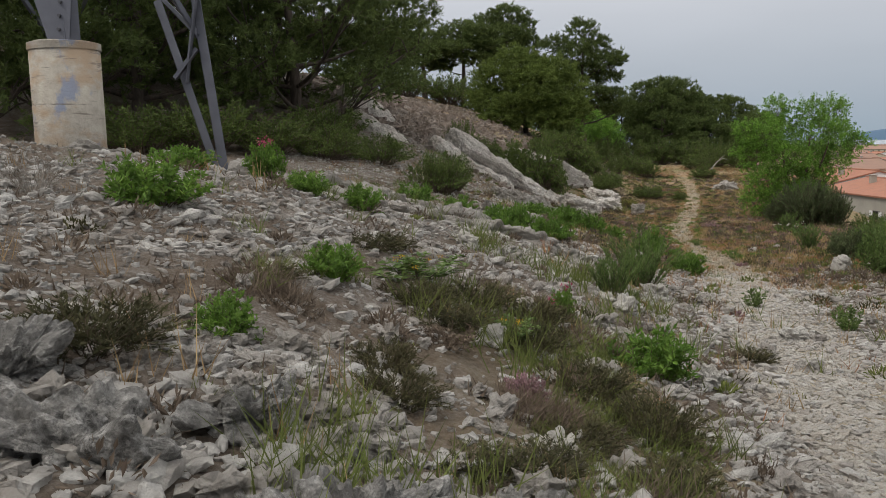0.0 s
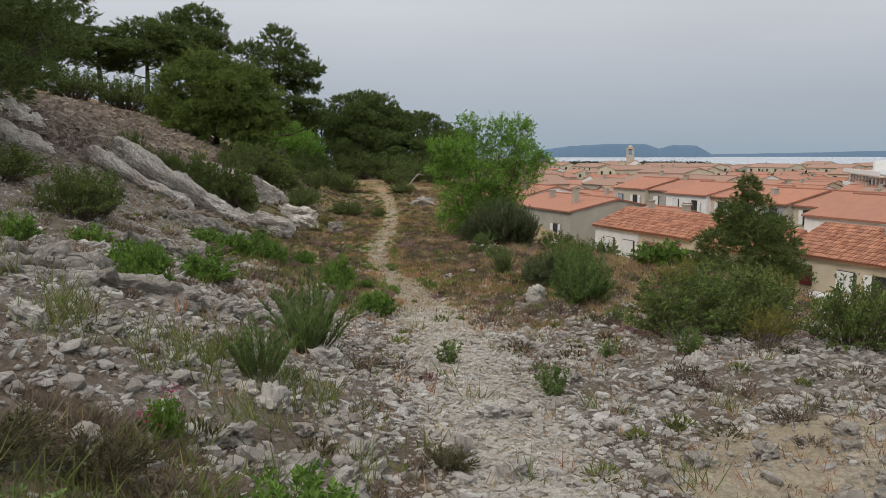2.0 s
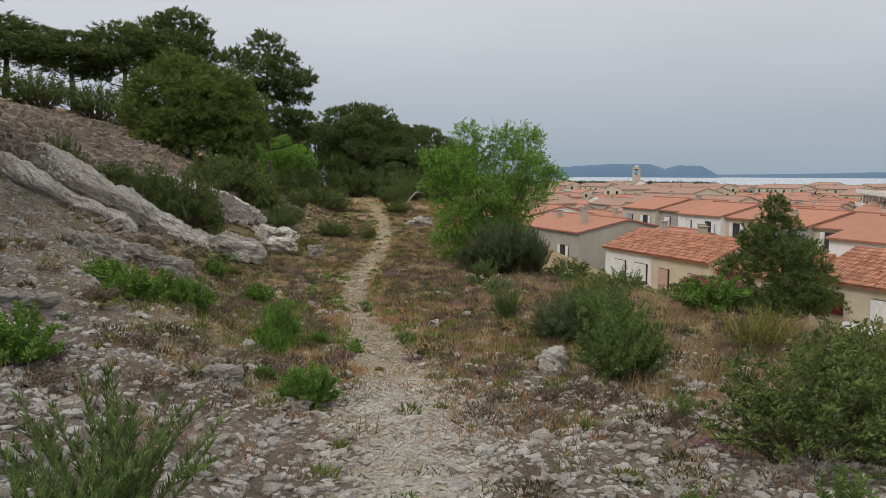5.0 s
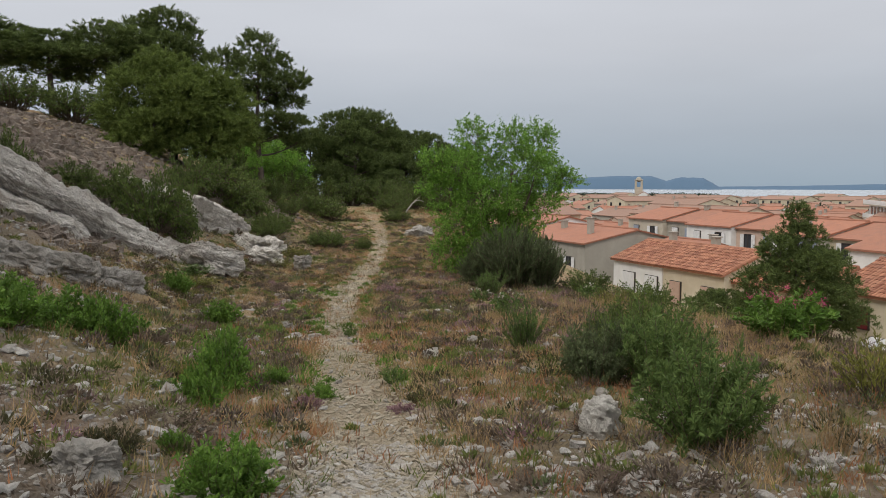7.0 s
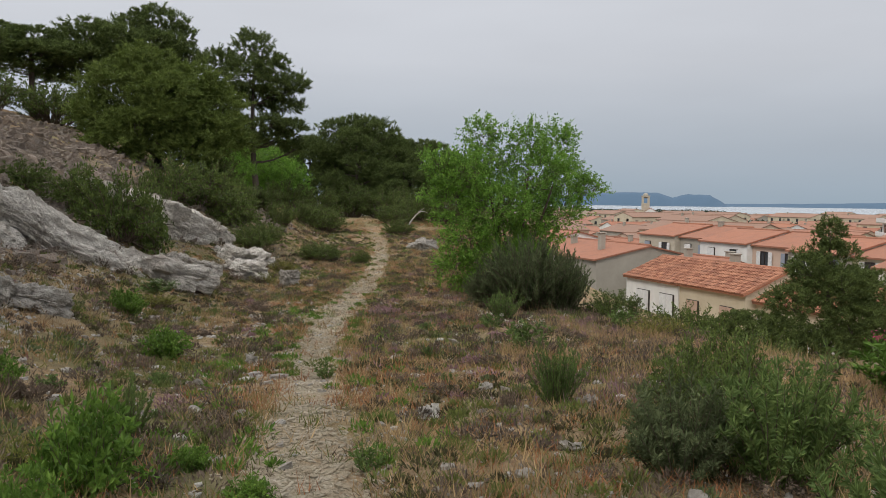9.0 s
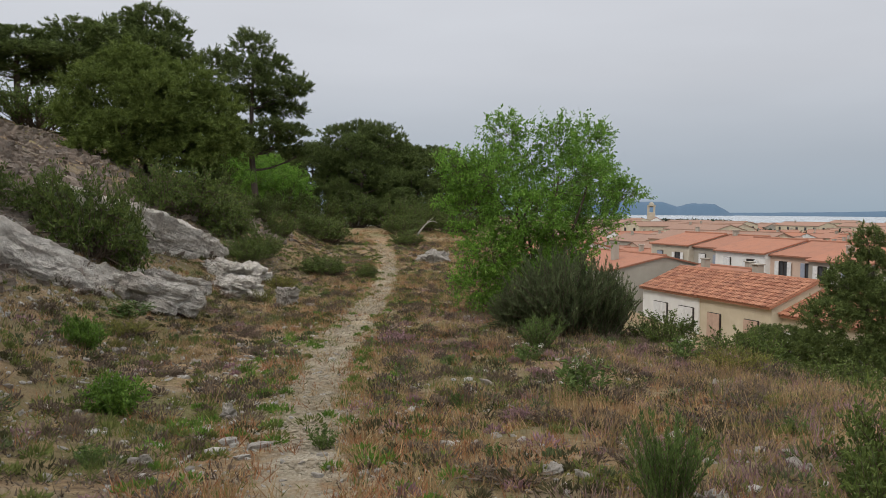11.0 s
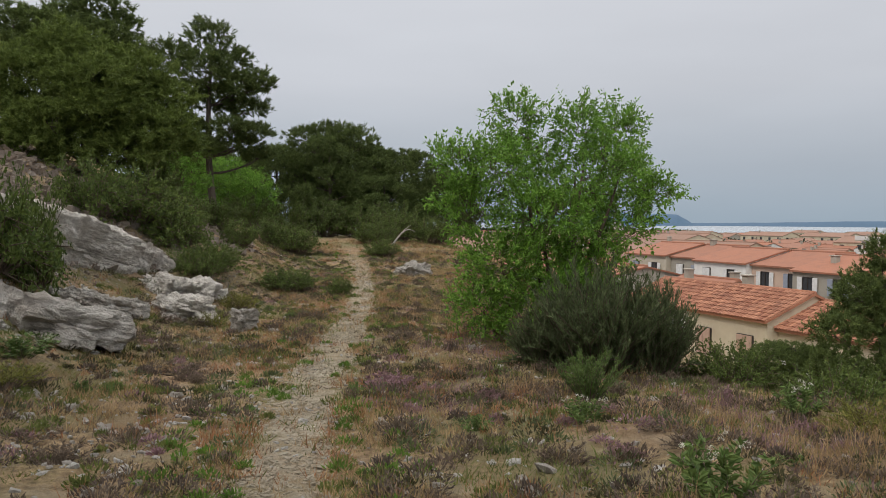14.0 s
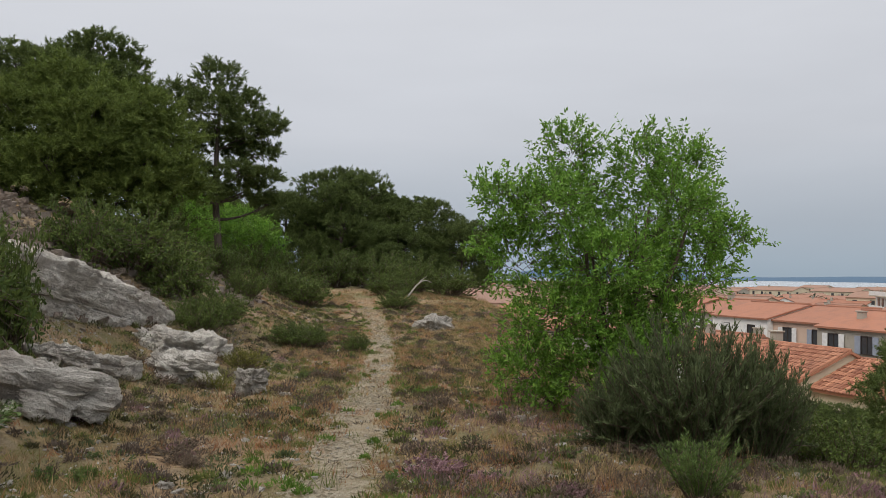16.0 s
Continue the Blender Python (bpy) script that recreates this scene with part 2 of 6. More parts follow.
def tile_material(name, a, b, stain):
    k = Mat(name, 0.85)
    p = k.pos()
    c = k.mixc(k.island(), a, b)
    c = k.mixc(k.math("MULTIPLY", k.rand(), 0.35), c, stain)
    c = k.mixc(k.math("MULTIPLY", k.noise(p, 1.2, 6, 0.7, 0.45, 0.7), 0.6), c, stain)
    k.color(c)
    k.bump(k.noise(p, 18, 4), 0.3, 0.02)
    return k.m


TILE = tile_material("terracotta_tiles", (0.20, 0.072, 0.042), (0.46, 0.215, 0.13), (0.20, 0.105, 0.075))
ROOF = tile_material("orange_roof_tiles", (0.28, 0.117, 0.072), (0.35, 0.155, 0.097), (0.21, 0.112, 0.083))
ROOF_OLD = tile_material("brown_roof_tiles", (0.22, 0.125, 0.09), (0.30, 0.18, 0.13), (0.19, 0.13, 0.105))
# Less saturated than ROOF: the far town's hazy tone is mixed into the tiles.
ROOF_FAR = tile_material("haze_muted_roof_tiles", (0.26, 0.125, 0.085), (0.33, 0.165, 0.112), (0.22, 0.13, 0.10))


def plain(name, c, rough=0.6, metal=0.0):
    k = Mat(name, rough)
    p = k.pos()
    k.color(k.mixc(k.noise(p, 4, 4), c, tuple(v * 0.78 for v in c)))
    k.b.inputs["Metallic"].default_value = metal
    return k.m


GLASS_DARK = plain("dark_window_glass", (0.06, 0.062, 0.068), 0.12)
SHUTTER_RED = plain("dark_red_shutter_paint", (0.15, 0.018, 0.022), 0.6)
SHUTTER_WHITE = plain("white_shutter_paint", (0.74, 0.73, 0.72), 0.6)
SHUTTER_TAN = plain("tan_shutter_paint", (0.52, 0.36, 0.28), 0.6)
SHUTTER_BLUE = plain("grey_blue_shutter_paint", (0.30, 0.33, 0.40), 0.6)
FRAME_DARK = plain("dark_window_frame", (0.055, 0.045, 0.04), 0.5)
STEEL = plain("galvanised_steel", (0.13, 0.135, 0.16), 0.55, 0.3)
BOLT = plain("steel_bolts", (0.10, 0.10, 0.11), 0.5, 0.6)
METAL_GREY = plain("painted_metal", (0.42, 0.43, 0.44), 0.5, 0.2)
AWNING = plain("white_awning_sheet", (0.72, 0.73, 0.75), 0.5)


def concrete():
    k = Mat("weathered_concrete", 0.92)
    p = k.pos()
    c = k.mixc(k.noise(p, 3.5, 7, 0.7), (0.25, 0.225, 0.19), (0.44, 0.405, 0.345))
    c = k.mixc(k.math("MULTIPLY", k.noise(k.pos((1, 1, 1.6)), 1.9, 5, 0.6, 0.48, 0.6), 0.8), c, (0.31, 0.225, 0.15))
    c = k.mixc(k.math("MULTIPLY", k.noise(k.pos((1.4, 1, 0.9)), 1.55, 6, 0.6, 0.56, 0.62), 0.85), c, (0.18, 0.21, 0.285))
    c = k.mixc(k.math("MULTIPLY", k.noise(k.pos((0.7, 0.7, 6)), 2.3, 5, 0.6, 0.60, 0.68), 0.8), c, (0.13, 0.11, 0.095))
    k.color(c)
    k.bump(k.noise(p, 14, 6, 0.7), 0.6, 0.02)
    return k.m


CONCRETE = concrete()


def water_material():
    k = Mat("glare_paled_sea", 0.22)
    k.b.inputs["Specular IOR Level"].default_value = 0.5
    # Base colour is lifted to carry the hazy glare on the water.
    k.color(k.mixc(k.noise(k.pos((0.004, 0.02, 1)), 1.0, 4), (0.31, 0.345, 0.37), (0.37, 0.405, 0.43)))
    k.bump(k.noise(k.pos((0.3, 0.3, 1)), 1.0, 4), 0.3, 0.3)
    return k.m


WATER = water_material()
# The blue of distance haze is put into the wooded hills' colour.
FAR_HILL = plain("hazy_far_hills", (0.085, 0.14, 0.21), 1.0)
FAR_WOOD = leaf_material("far_wood_leaves", (0.022, 0.036, 0.022), (0.055, 0.075, 0.045), (0.035, 0.05, 0.03), 0.9, 0.1)

# ---- helpers for meshes ----


def mesh_np(name, verts, tris, mat, smooth=False):
    """A mesh from arrays of points and triangles."""
    me = bpy.data.meshes.new(name)
    verts, tris = np.asarray(verts, np.float32), np.asarray(tris, np.int32)
    me.vertices.add(len(verts))
    me.vertices.foreach_set("co", verts.ravel())
    me.loops.add(tris.size)
    me.loops.foreach_set("vertex_index", tris.ravel())
    me.polygons.add(len(tris))
    me.polygons.foreach_set("loop_start", np.arange(0, tris.size, tris.shape[1], dtype=np.int32))
    me.polygons.foreach_set("use_smooth", np.full(len(tris), smooth))
    me.update(calc_edges=True)
    me.materials.append(mat)
    return me


def mesh_bm(name, bm, mat, smooth=False):
    me = bpy.data.meshes.new(name)
    bmesh.ops.recalc_face_normals(bm, faces=bm.faces)
    for fc in bm.faces:
        fc.smooth = smooth
    bm.to_mesh(me)
    bm.free()
    me.materials.append(mat)
    return me


def thing(name, m, label, category, group="", kind=""):
    ob = new(name)
    ob.empty_display_size = 0.1
    ob.matrix_basis = m
    return tagged(ob, label, category, group, kind)


def part(name, mesh, parent, label="", m=None):
    ob = new(name, mesh)
    ob.parent = parent
    if m is not None:
        ob.matrix_basis = m
    return tagged(ob, label)


def box(bm, cx, cy, cz, sx, sy, sz, bevel=0.0):
    r = bmesh.ops.create_cube(bm, size=1, matrix=Matrix.Translation((cx, cy, cz)) @ Matrix.Diagonal((sx, sy, sz, 1)))
    if bevel:
        edges = list({e for v in r["verts"] for e in v.link_edges})
        bmesh.ops.bevel(bm, geom=edges, offset=bevel, segments=1, affect="EDGES")
    return bm


def box_mesh(name, sx, sy, sz, mat, bevel=0.01, lift=0.0):
    return mesh_bm(name, box(bmesh.new(), 0, 0, lift, sx, sy, sz, bevel), mat)


def unit(v):
    return v / np.maximum(np.linalg.norm(v, axis=-1, keepdims=True), 1e-9)


def leaf_mesh_arrays(rng, at, along, length, width, fold=0.25, jitter=0.35):
    """Folded diamond leaves: four corners and two triangles each."""
    n = len(at)
    along = unit(along + rng.normal(0, jitter, (n, 3)))
    side = unit(np.cross(along, rng.normal(0, 1, (n, 3))))
    up = np.cross(side, along)
    ln = (length * rng.uniform(0.65, 1.25, (n, 1)))
    wd = (width * rng.uniform(0.7, 1.2, (n, 1)))
    mid = at + along * ln * 0.5
    v = np.stack([at, mid + side * wd * 0.5 + up * wd * fold, at + along * ln, mid - side * wd * 0.5 + up * wd * fold], 1).reshape(-1, 3)
    b = np.arange(n)[:, None] * 4
    t = np.concatenate([b + [0, 1, 2], b + [0, 2, 3]], 1).reshape(-1, 3)
    return v, t


def blade_arrays(rng, at, along, length, width):
    """Thin needles or blades: one triangle each."""
    n = len(at)
    side = unit(np.cross(along, rng.normal(0, 1, (n, 3))))
    ln = length * rng.uniform(0.6, 1.2, (n, 1)) if np.isscalar(length) else length
    wd = width * rng.uniform(0.7, 1.2, (n, 1))
    v = np.stack([at - side * wd * 0.5, at + side * wd * 0.5, at + along * ln], 1).reshape(-1, 3)
    t = np.arange(n * 3).reshape(-1, 3)
    return v, t


def tubes_arrays(paths, sides=5):
    """Tapered tubes along lists of (point, radius)."""
    vs, ts, base = [], [], 0
    for path in paths:
        p = np.array([q for q, _ in path], float)
        r = [w for _, w in path]
        k = len(p)
        d = np.gradient(p, axis=0)
        d = unit(d)
        ref = np.array([0.31, 0.17, 0.93]) if abs(d[0][2]) < 0.9 else np.array([1.0, 0.2, 0.1])
        for i in range(k):
            s = unit(np.cross(d[i], ref))
            u = np.cross(s, d[i])
            for j in range(sides):
                a = 2 * math.pi * j / sides
                vs.append(p[i] + (s * math.cos(a) + u * math.sin(a)) * r[i])
        for i in range(k - 1):
            for j in range(sides):
                a, b = base + i * sides + j, base + i * sides + (j + 1) % sides
                ts += [(a, b, b + sides), (a, b + sides, a + sides)]
        base += k * sides
    return np.array(vs), np.array(ts)


# ---- lie of the land ----
PATH_X = [(-5, 1.5), (0, 1.9), (5, 2.5), (9, 3.55), (13, 4.55), (16, 5.0), (20, 5.75), (25, 7.1), (30, 8.8), (36, 10.75), (41, 12.1), (46.5, 13.2), (55, 14.4), (65, 16.4)]
PATH_Z = [(-5, 0.05), (0, -0.1), (5, -0.26), (9, -0.40), (13, -0.60), (16, -0.70), (20, -0.95), (25, -1.12), (32, -1.18), (36, -1.10), (41, -0.86), (46, -0.42), (51, 0.02), (58, 0.0), (66, -0.6)]
SLOPE = [(-5, 0.2), (2, 0.32), (7, 0.45), (11, 0.38), (14, 0.36), (18, 0.45), (22, 0.6), (27, 0.62), (33, 0.6), (40, 0.5), (48, 0.5), (60, 0.42)]
FOOT = [(0, 0.6), (8, 0.6), (14, 0.9), (18, 1.6), (23, 2.7), (30, 3.3), (36, 2.6), (40, 1.7), (44, 2.2), (50, 3.2), (58, 3.0)]
EDGE = [(0, 5.0), (15, 6.2), (22, 6.0), (28, 4.2), (33, 4.0), (45, 5)]
SHORE_Z = -14.5


def lin(y, pts):
    return np.interp(y, [a for a, _ in pts], [b for _, b in pts])


def softplus(v, k):
    return k * np.logaddexp(0, v / k)


def height(x, y):
    """Ground height without its small roughness."""
    x, y = np.asarray(x, float), np.asarray(y, float)
    d = x - lin(y, PATH_X)
    z = lin(y, PATH_Z)
    rise = softplus(-d - lin(y, FOOT), 0.35)
    top = lin(y, [(0, 5.0), (12, 5.5), (17, 7.5), (23, 12)])
    z = z + lin(y, SLOPE) * top * np.tanh(rise / top)
    z = z - 0.70 * np.exp(-((x + 5.0) / 2.2) ** 2 - ((y - 10.8) / 2.2) ** 2)
    fall = softplus(d - lin(y, EDGE), 0.6)
    z = z + 0.15 * np.exp(-((d - 5) / 1.6) ** 2 - ((y - 14) / 4) ** 2)
    z = z - 9.6 * np.tanh(0.5 * fall / 9.6)
    far = np.clip((y - 66) / 50, 0, 1)
    z = z - (np.maximum(z + 11.0, 0)) * far * far * (3 - 2 * far)
    away = np.hypot(x, y)
    z = np.where(away > 120, z + np.clip((away - 120) / 600, 0, 1) * (-12.9 - z) * 1.0, z)
    # the shore lies across the line of sight to the bay
    out = x * 0.61 + y * 0.79
    z = z - 6.0 * np.clip((out - 880) / 120, 0, 1)
    return z


def h1(x, y):
    return float(height(x, y))


def rough(x, y):
    """Small roughness of the ground at one point."""
    d = abs(x - lin(y, PATH_X))
    a = 0.03 + 0.05 * min(1.0, max(0.0, d - 0.6))
    return a * (noise.noise((x * 0.9, y * 0.9, 3.1)) + 0.6 * noise.noise((x * 2.7, y * 2.7, 7.7)) + 0.35 * noise.noise((x * 7, y * 7, 1.7)))


def spaced(lo, hi, step, out, grow=1.16):
    mid = list(np.arange(lo, hi, step))
    s, v, right = step, hi, []
    while v < out:
        right.append(v)
        s *= grow
        v += s
    right.append(out)
    s, v, left = step, lo, []
    while v > -out:
        s *= grow
        v -= s
        left.append(max(v, -out))
    return np.array(left[::-1] + mid + right)


gx, gy = spaced(-7, 15, 0.12, 4800), spaced(-1, 46, 0.13, 4800)
GX, GY = np.meshgrid(gx, gy)
GZ = height(GX, GY)
near = (GX > -14) & (GX < 22) & (GY > -6) & (GY < 60)
for i, j in zip(*np.nonzero(near)):
    GZ[i, j] += rough(GX[i, j], GY[i, j])
nx, ny = len(gx), len(gy)
idx = np.arange(nx * ny).reshape(ny, nx)
quads = np.stack([idx[:-1, :-1], idx[:-1, 1:], idx[1:, 1:], idx[1:, :-1]], -1).reshape(-1, 4)
ground_me = mesh_np("ground", np.stack([GX, GY, GZ], -1).reshape(-1, 3), quads, GROUND, smooth=True)
GD = GX - lin(GY, PATH_X)
width = lin(GY, [(0, 0.7), (6, 0.62), (10, 0.55), (14, 0.46), (20, 0.40), (27, 0.50), (36, 0.58), (45, 0.6)])
masks = {
    "path": np.maximum(0.9 * (np.hypot((GX - 4.75) / 1.25, (GY - 5.6) / 1.0) < 1), np.clip(1.25 - np.abs(GD + 0.05 * np.sin(GY * 0.9)) / width, 0, 1) * lin(GY, [(0, 1.0), (12, 1.0), (17, 0.82), (37, 0.74), (42, 0.45), (47, 0.0)])),
    "gravel": np.where(np.hypot((GX - 0.55) / 0.9, (GY - 3.7) / 1.8) < 1, 0.55, 1.0) * np.clip((15.5 - GY - 0.35 * GD) / 5.0, 0, 1) * np.clip((6.5 - GD) / 2.5, 0.25, 1) + np.clip((-GD - lin(GY, FOOT) - 1.2) / 2.0, 0, 1) * np.clip((38 - GY) / 4, 0, 1),
    "town": np.clip((np.hypot(GX, GY) - 60) / 15, 0, 1),
}
for key, val in masks.items():
    at = ground_me.attributes.new(key, "FLOAT", "POINT")
    at.data.foreach_set("value", np.clip(val, 0, 1).astype(np.float32).ravel())


def ground_z(x, y):
    """Height of the ground mesh at many places at once."""
    x, y = np.asarray(x, float), np.asarray(y, float)
    i = np.clip(np.searchsorted(gx, x) - 1, 0, nx - 2)
    j = np.clip(np.searchsorted(gy, y) - 1, 0, ny - 2)
    u, v = (x - gx[i]) / (gx[i + 1] - gx[i]), (y - gy[j]) / (gy[j + 1] - gy[j])
    return (GZ[j, i] * (1 - u) + GZ[j, i + 1] * u) * (1 - v) + (GZ[j + 1, i] * (1 - u) + GZ[j + 1, i + 1] * u) * v


def zat(x, y):
    return float(ground_z(x, y))


def lattice(i, j, seed):
    n = np.sin(i * 127.1 + j * 311.7 + seed * 74.7) * 43758.5453
    return n - np.floor(n)


def patches(x, y, scale, seed):
    """Smooth random patches between -1 and 1."""
    u, v = x * scale, y * scale
    i, j = np.floor(u), np.floor(v)
    u, v = u - i, v - j
    u, v = u * u * (3 - 2 * u), v * v * (3 - 2 * v)
    a = lattice(i, j, seed) * (1 - u) + lattice(i + 1, j, seed) * u
    b = lattice(i, j + 1, seed) * (1 - u) + lattice(i + 1, j + 1, seed) * u
    return 2 * (a * (1 - v) + b * v) - 1


def strewn(rng, count, ylo, yhi, power, dlo, dhi, where, bare):
    """Places on the hillside, in patches: where(y, d) is their chance at y along and d across the path."""
    xs, ys, got = [], [], 0
    while got < count:
        y, d = ylo + (yhi - ylo) * rng.uniform(0, 1, 60000) ** power, rng.uniform(dlo, dhi, 60000)
        x = lin(y, PATH_X) + d
        seed = float(rng.integers(1, 99)) if not xs else seed
        lump = 0.6 * patches(x, y, 0.8, seed) + 0.5 * patches(x, y, 2.3, seed + 3)
        ok = (rng.uniform(0, 1, 60000) < where(y, d)) & (lump + rng.uniform(-0.2, 0.2, 60000) > bare)
        xs.append(x[ok])
        ys.append(y[ok])
        got += int(ok.sum())
    x, y = np.concatenate(xs)[:count], np.concatenate(ys)[:count]
    return np.stack([x, y, ground_z(x, y)], 1)


tagged(new("ground", ground_me), "stony limestone hillside with a trodden path, falling to a plain", "ground", kind="structure")

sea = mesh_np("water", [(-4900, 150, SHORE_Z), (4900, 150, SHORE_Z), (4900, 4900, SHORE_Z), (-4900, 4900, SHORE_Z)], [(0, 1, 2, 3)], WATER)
tagged(new("water", sea), "calm grey-blue bay beyond the town, paled by painted glare", "water", kind="structure")


def far_hill(a0, a1, dist, profile, name="backdrop"):
    """A long low hill on the far shore: a ridge with depth, seen across the bay."""
    n, rows = 90, 7
    vs, fs = [], []
    for i in range(n + 1):
        u = i / n
        a = radians(a0 + (a1 - a0) * u)
        h = lin(u, profile) + 2.2 * noise.noise((u * 30, 1.0, dist * 0.01))
        for j in range(rows):
            w = j / (rows - 1)
            rr = dist + 500 * (w - 0.5) * 1.0
            prof = math.sin(math.pi * w) ** 0.35 if 0 < w < 1 else 0
            vs.append((rr * math.sin(a), rr * math.cos(a), SHORE_Z - 2 + max(h + 2, 0.0) * prof))
    for i in range(n):
        for j in range(rows - 1):
            a = i * rows + j
            fs.append((a, a + rows, a + rows + 1, a + 1))
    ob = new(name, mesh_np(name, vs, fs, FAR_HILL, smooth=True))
    return tagged(ob, "low wooded hills on the far shore of the bay, blue with painted haze", "hills", kind="structure")


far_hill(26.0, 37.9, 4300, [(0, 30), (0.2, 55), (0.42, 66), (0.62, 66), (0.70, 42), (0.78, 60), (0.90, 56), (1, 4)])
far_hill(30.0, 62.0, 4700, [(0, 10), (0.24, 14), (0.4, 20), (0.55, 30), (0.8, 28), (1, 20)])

# ---- trees ----


def limb(rng, start, direction, length, r0, bend=0.25, lift=0.1, k=6):
    p, d = np.array(start, float), unit(np.array(direction, float))
    out = []
    for i in range(k + 1):
        u = i / k
        out.append((p.copy(), r0 * (1 - 0.85 * u)))
        d = unit(d + rng.normal(0, bend, 3) * 0.35 + np.array([0, 0, lift]) * 0.3)
        p = p + d * length / k
    return out


def lobe_points(rng, lobe, n):
    """Places in a rounded mass of foliage, mostly near its upper skin, and the way out from its middle."""
    x, y, z, r, t = lobe
    u = unit(rng.normal(0, 1, (n, 3)) + [0, 0, 0.25])
    w = rng.uniform(0.15, 1.0, (n, 1)) ** 0.45
    lump = 1 + 0.16 * np.sin(u[:, :1] * 5 + x * 3) * np.cos(u[:, 1:2] * 6 + z * 2)
    p = np.array([x, y, z]) + u * w * lump * [r, r, t]
    return p, u


def boughs(rng, trunk, lobes, r0, twigs):
    """A bough from the trunk to every mass of foliage, and branches that fan out in it."""
    out = []
    spine = np.array([q for q, _ in trunk])
    for x, y, z, r, t in lobes:
        mid_ = np.array([x, y, z - 0.3 * t])
        away = math.hypot(x, y)
        k = int(np.argmin(np.abs(spine[:, 2] - (z - 0.45 * away - 0.3 * t))))
        a = spine[k]
        sag = np.array([0, 0, 0.10 * away])
        thick = r0 * (1.0 - 0.75 * k / len(spine))
        br = [(a + (mid_ - a) * u - sag * math.sin(math.pi * u) + rng.normal(0, 0.04, 3) * u, thick * (1 - 0.75 * u)) for u in np.linspace(0, 1, 6)]
        out.append(br)
        for j in range(twigs):
            e, _ = lobe_points(rng, (x, y, z, r * 0.9, t * 0.9), 1)
            b = br[int(rng.integers(3, 6))][0]
            out.append([(b, thick * 0.28), ((b + e[0]) / 2 + rng.normal(0, 0.07 * r, 3), thick * 0.18), (e[0], 0.006)])
    return out


def trunk_line(h, r, bend, seed, top=(0.0, 0.0)):
    return [(np.array([top[0] * u + bend * math.sin(u * 4.5 + seed), top[1] * u + bend * 0.7 * math.sin(u * 3.7 + 2 * seed), u * h - 0.2 * (1 - u)]), 0.02 + r * (1 - u) ** 0.75) for u in np.linspace(0, 1, 12)]


def pine_meshes(seed, h, lobes, leaf, tufts=46, needles=46, size=0.20, trunk_r=0.16, bend=0.08, tuft=0.24):
    """A pine: bent trunk, boughs, and masses of foliage made of brushes of needles."""
    rng = np.random.default_rng(seed)
    trunk = trunk_line(h * 0.93, trunk_r, bend, seed, (lobes[0][0], lobes[0][1]))
    wood = [trunk] + boughs(rng, trunk, lobes, trunk_r * 0.5, 7)
    at, dr = [], []
    for lb in lobes:
        n = int(tufts * (0.25 + lb[3] * (lb[3] + lb[4]) * 0.5))
        p, u = lobe_points(rng, lb, n)
        up = unit(u * [1, 1, 0.7] + rng.normal(0, 0.35, (n, 3)) + [0, 0, 0.55])
        length = tuft * rng.uniform(0.6, 1.5, (n, 1))
        for k in range(3):
            d = unit(up + rng.normal(0, 0.45, (n, 3)))
            m = needles // 3
            sp = rng.uniform(0.0, 1.0, (n, m, 1))
            at.append((p[:, None] + d[:, None] * length[:, None] * sp + rng.normal(0, 0.012, (n, m, 3))).reshape(-1, 3))
            dr.append(unit(d[:, None] * 0.8 + rng.normal(0, 0.6, (n, m, 3))).reshape(-1, 3))
    at, dr = np.concatenate(at), np.concatenate(dr)
    nv, nt = blade_arrays(rng, at, dr, size * 0.75, size * 0.17)
    wv, wt_ = tubes_arrays(wood, 5)
    return mesh_np("trunk", wv, wt_, BARK, True), mesh_np("crown", nv, nt, leaf)


def dome_lobes(seed, h, spread, low, count, thick=0.28):
    """Masses of foliage spread over a rounded crown."""
    rng = np.random.default_rng(seed)
    out = [(0.0, 0.0, h - spread * 0.25, spread * 0.42, spread * 0.26)]
    for i in range(count):
        v = (i + 0.5) / count
        a = i * 2.4 + rng.uniform(-0.4, 0.4)
        z = h * (low + (0.9 - low) * (1 - v))
        o = spread * (0.30 + 0.62 * math.sin(math.pi * min(1, 0.15 + 0.62 * v))) * rng.uniform(0.7, 1.05)
        r = spread * rng.uniform(0.26, 0.42)
        out.append((math.cos(a) * o, math.sin(a) * o, z, r, r * rng.uniform(0.5, 0.75) * thick / 0.28))
    return out


def tree(name, meshes, x, y, z, turn, scale, label, category, group=""):
    ob = thing(name, Matrix.Translation((x, y, z)) @ pose(0, 0, 0, 0, 0, turn) @ Matrix.Diagonal((*scale, 1)), label, category, group)
    part("trunk", meshes[0], ob)
    part("crown", meshes[1], ob)
    return ob


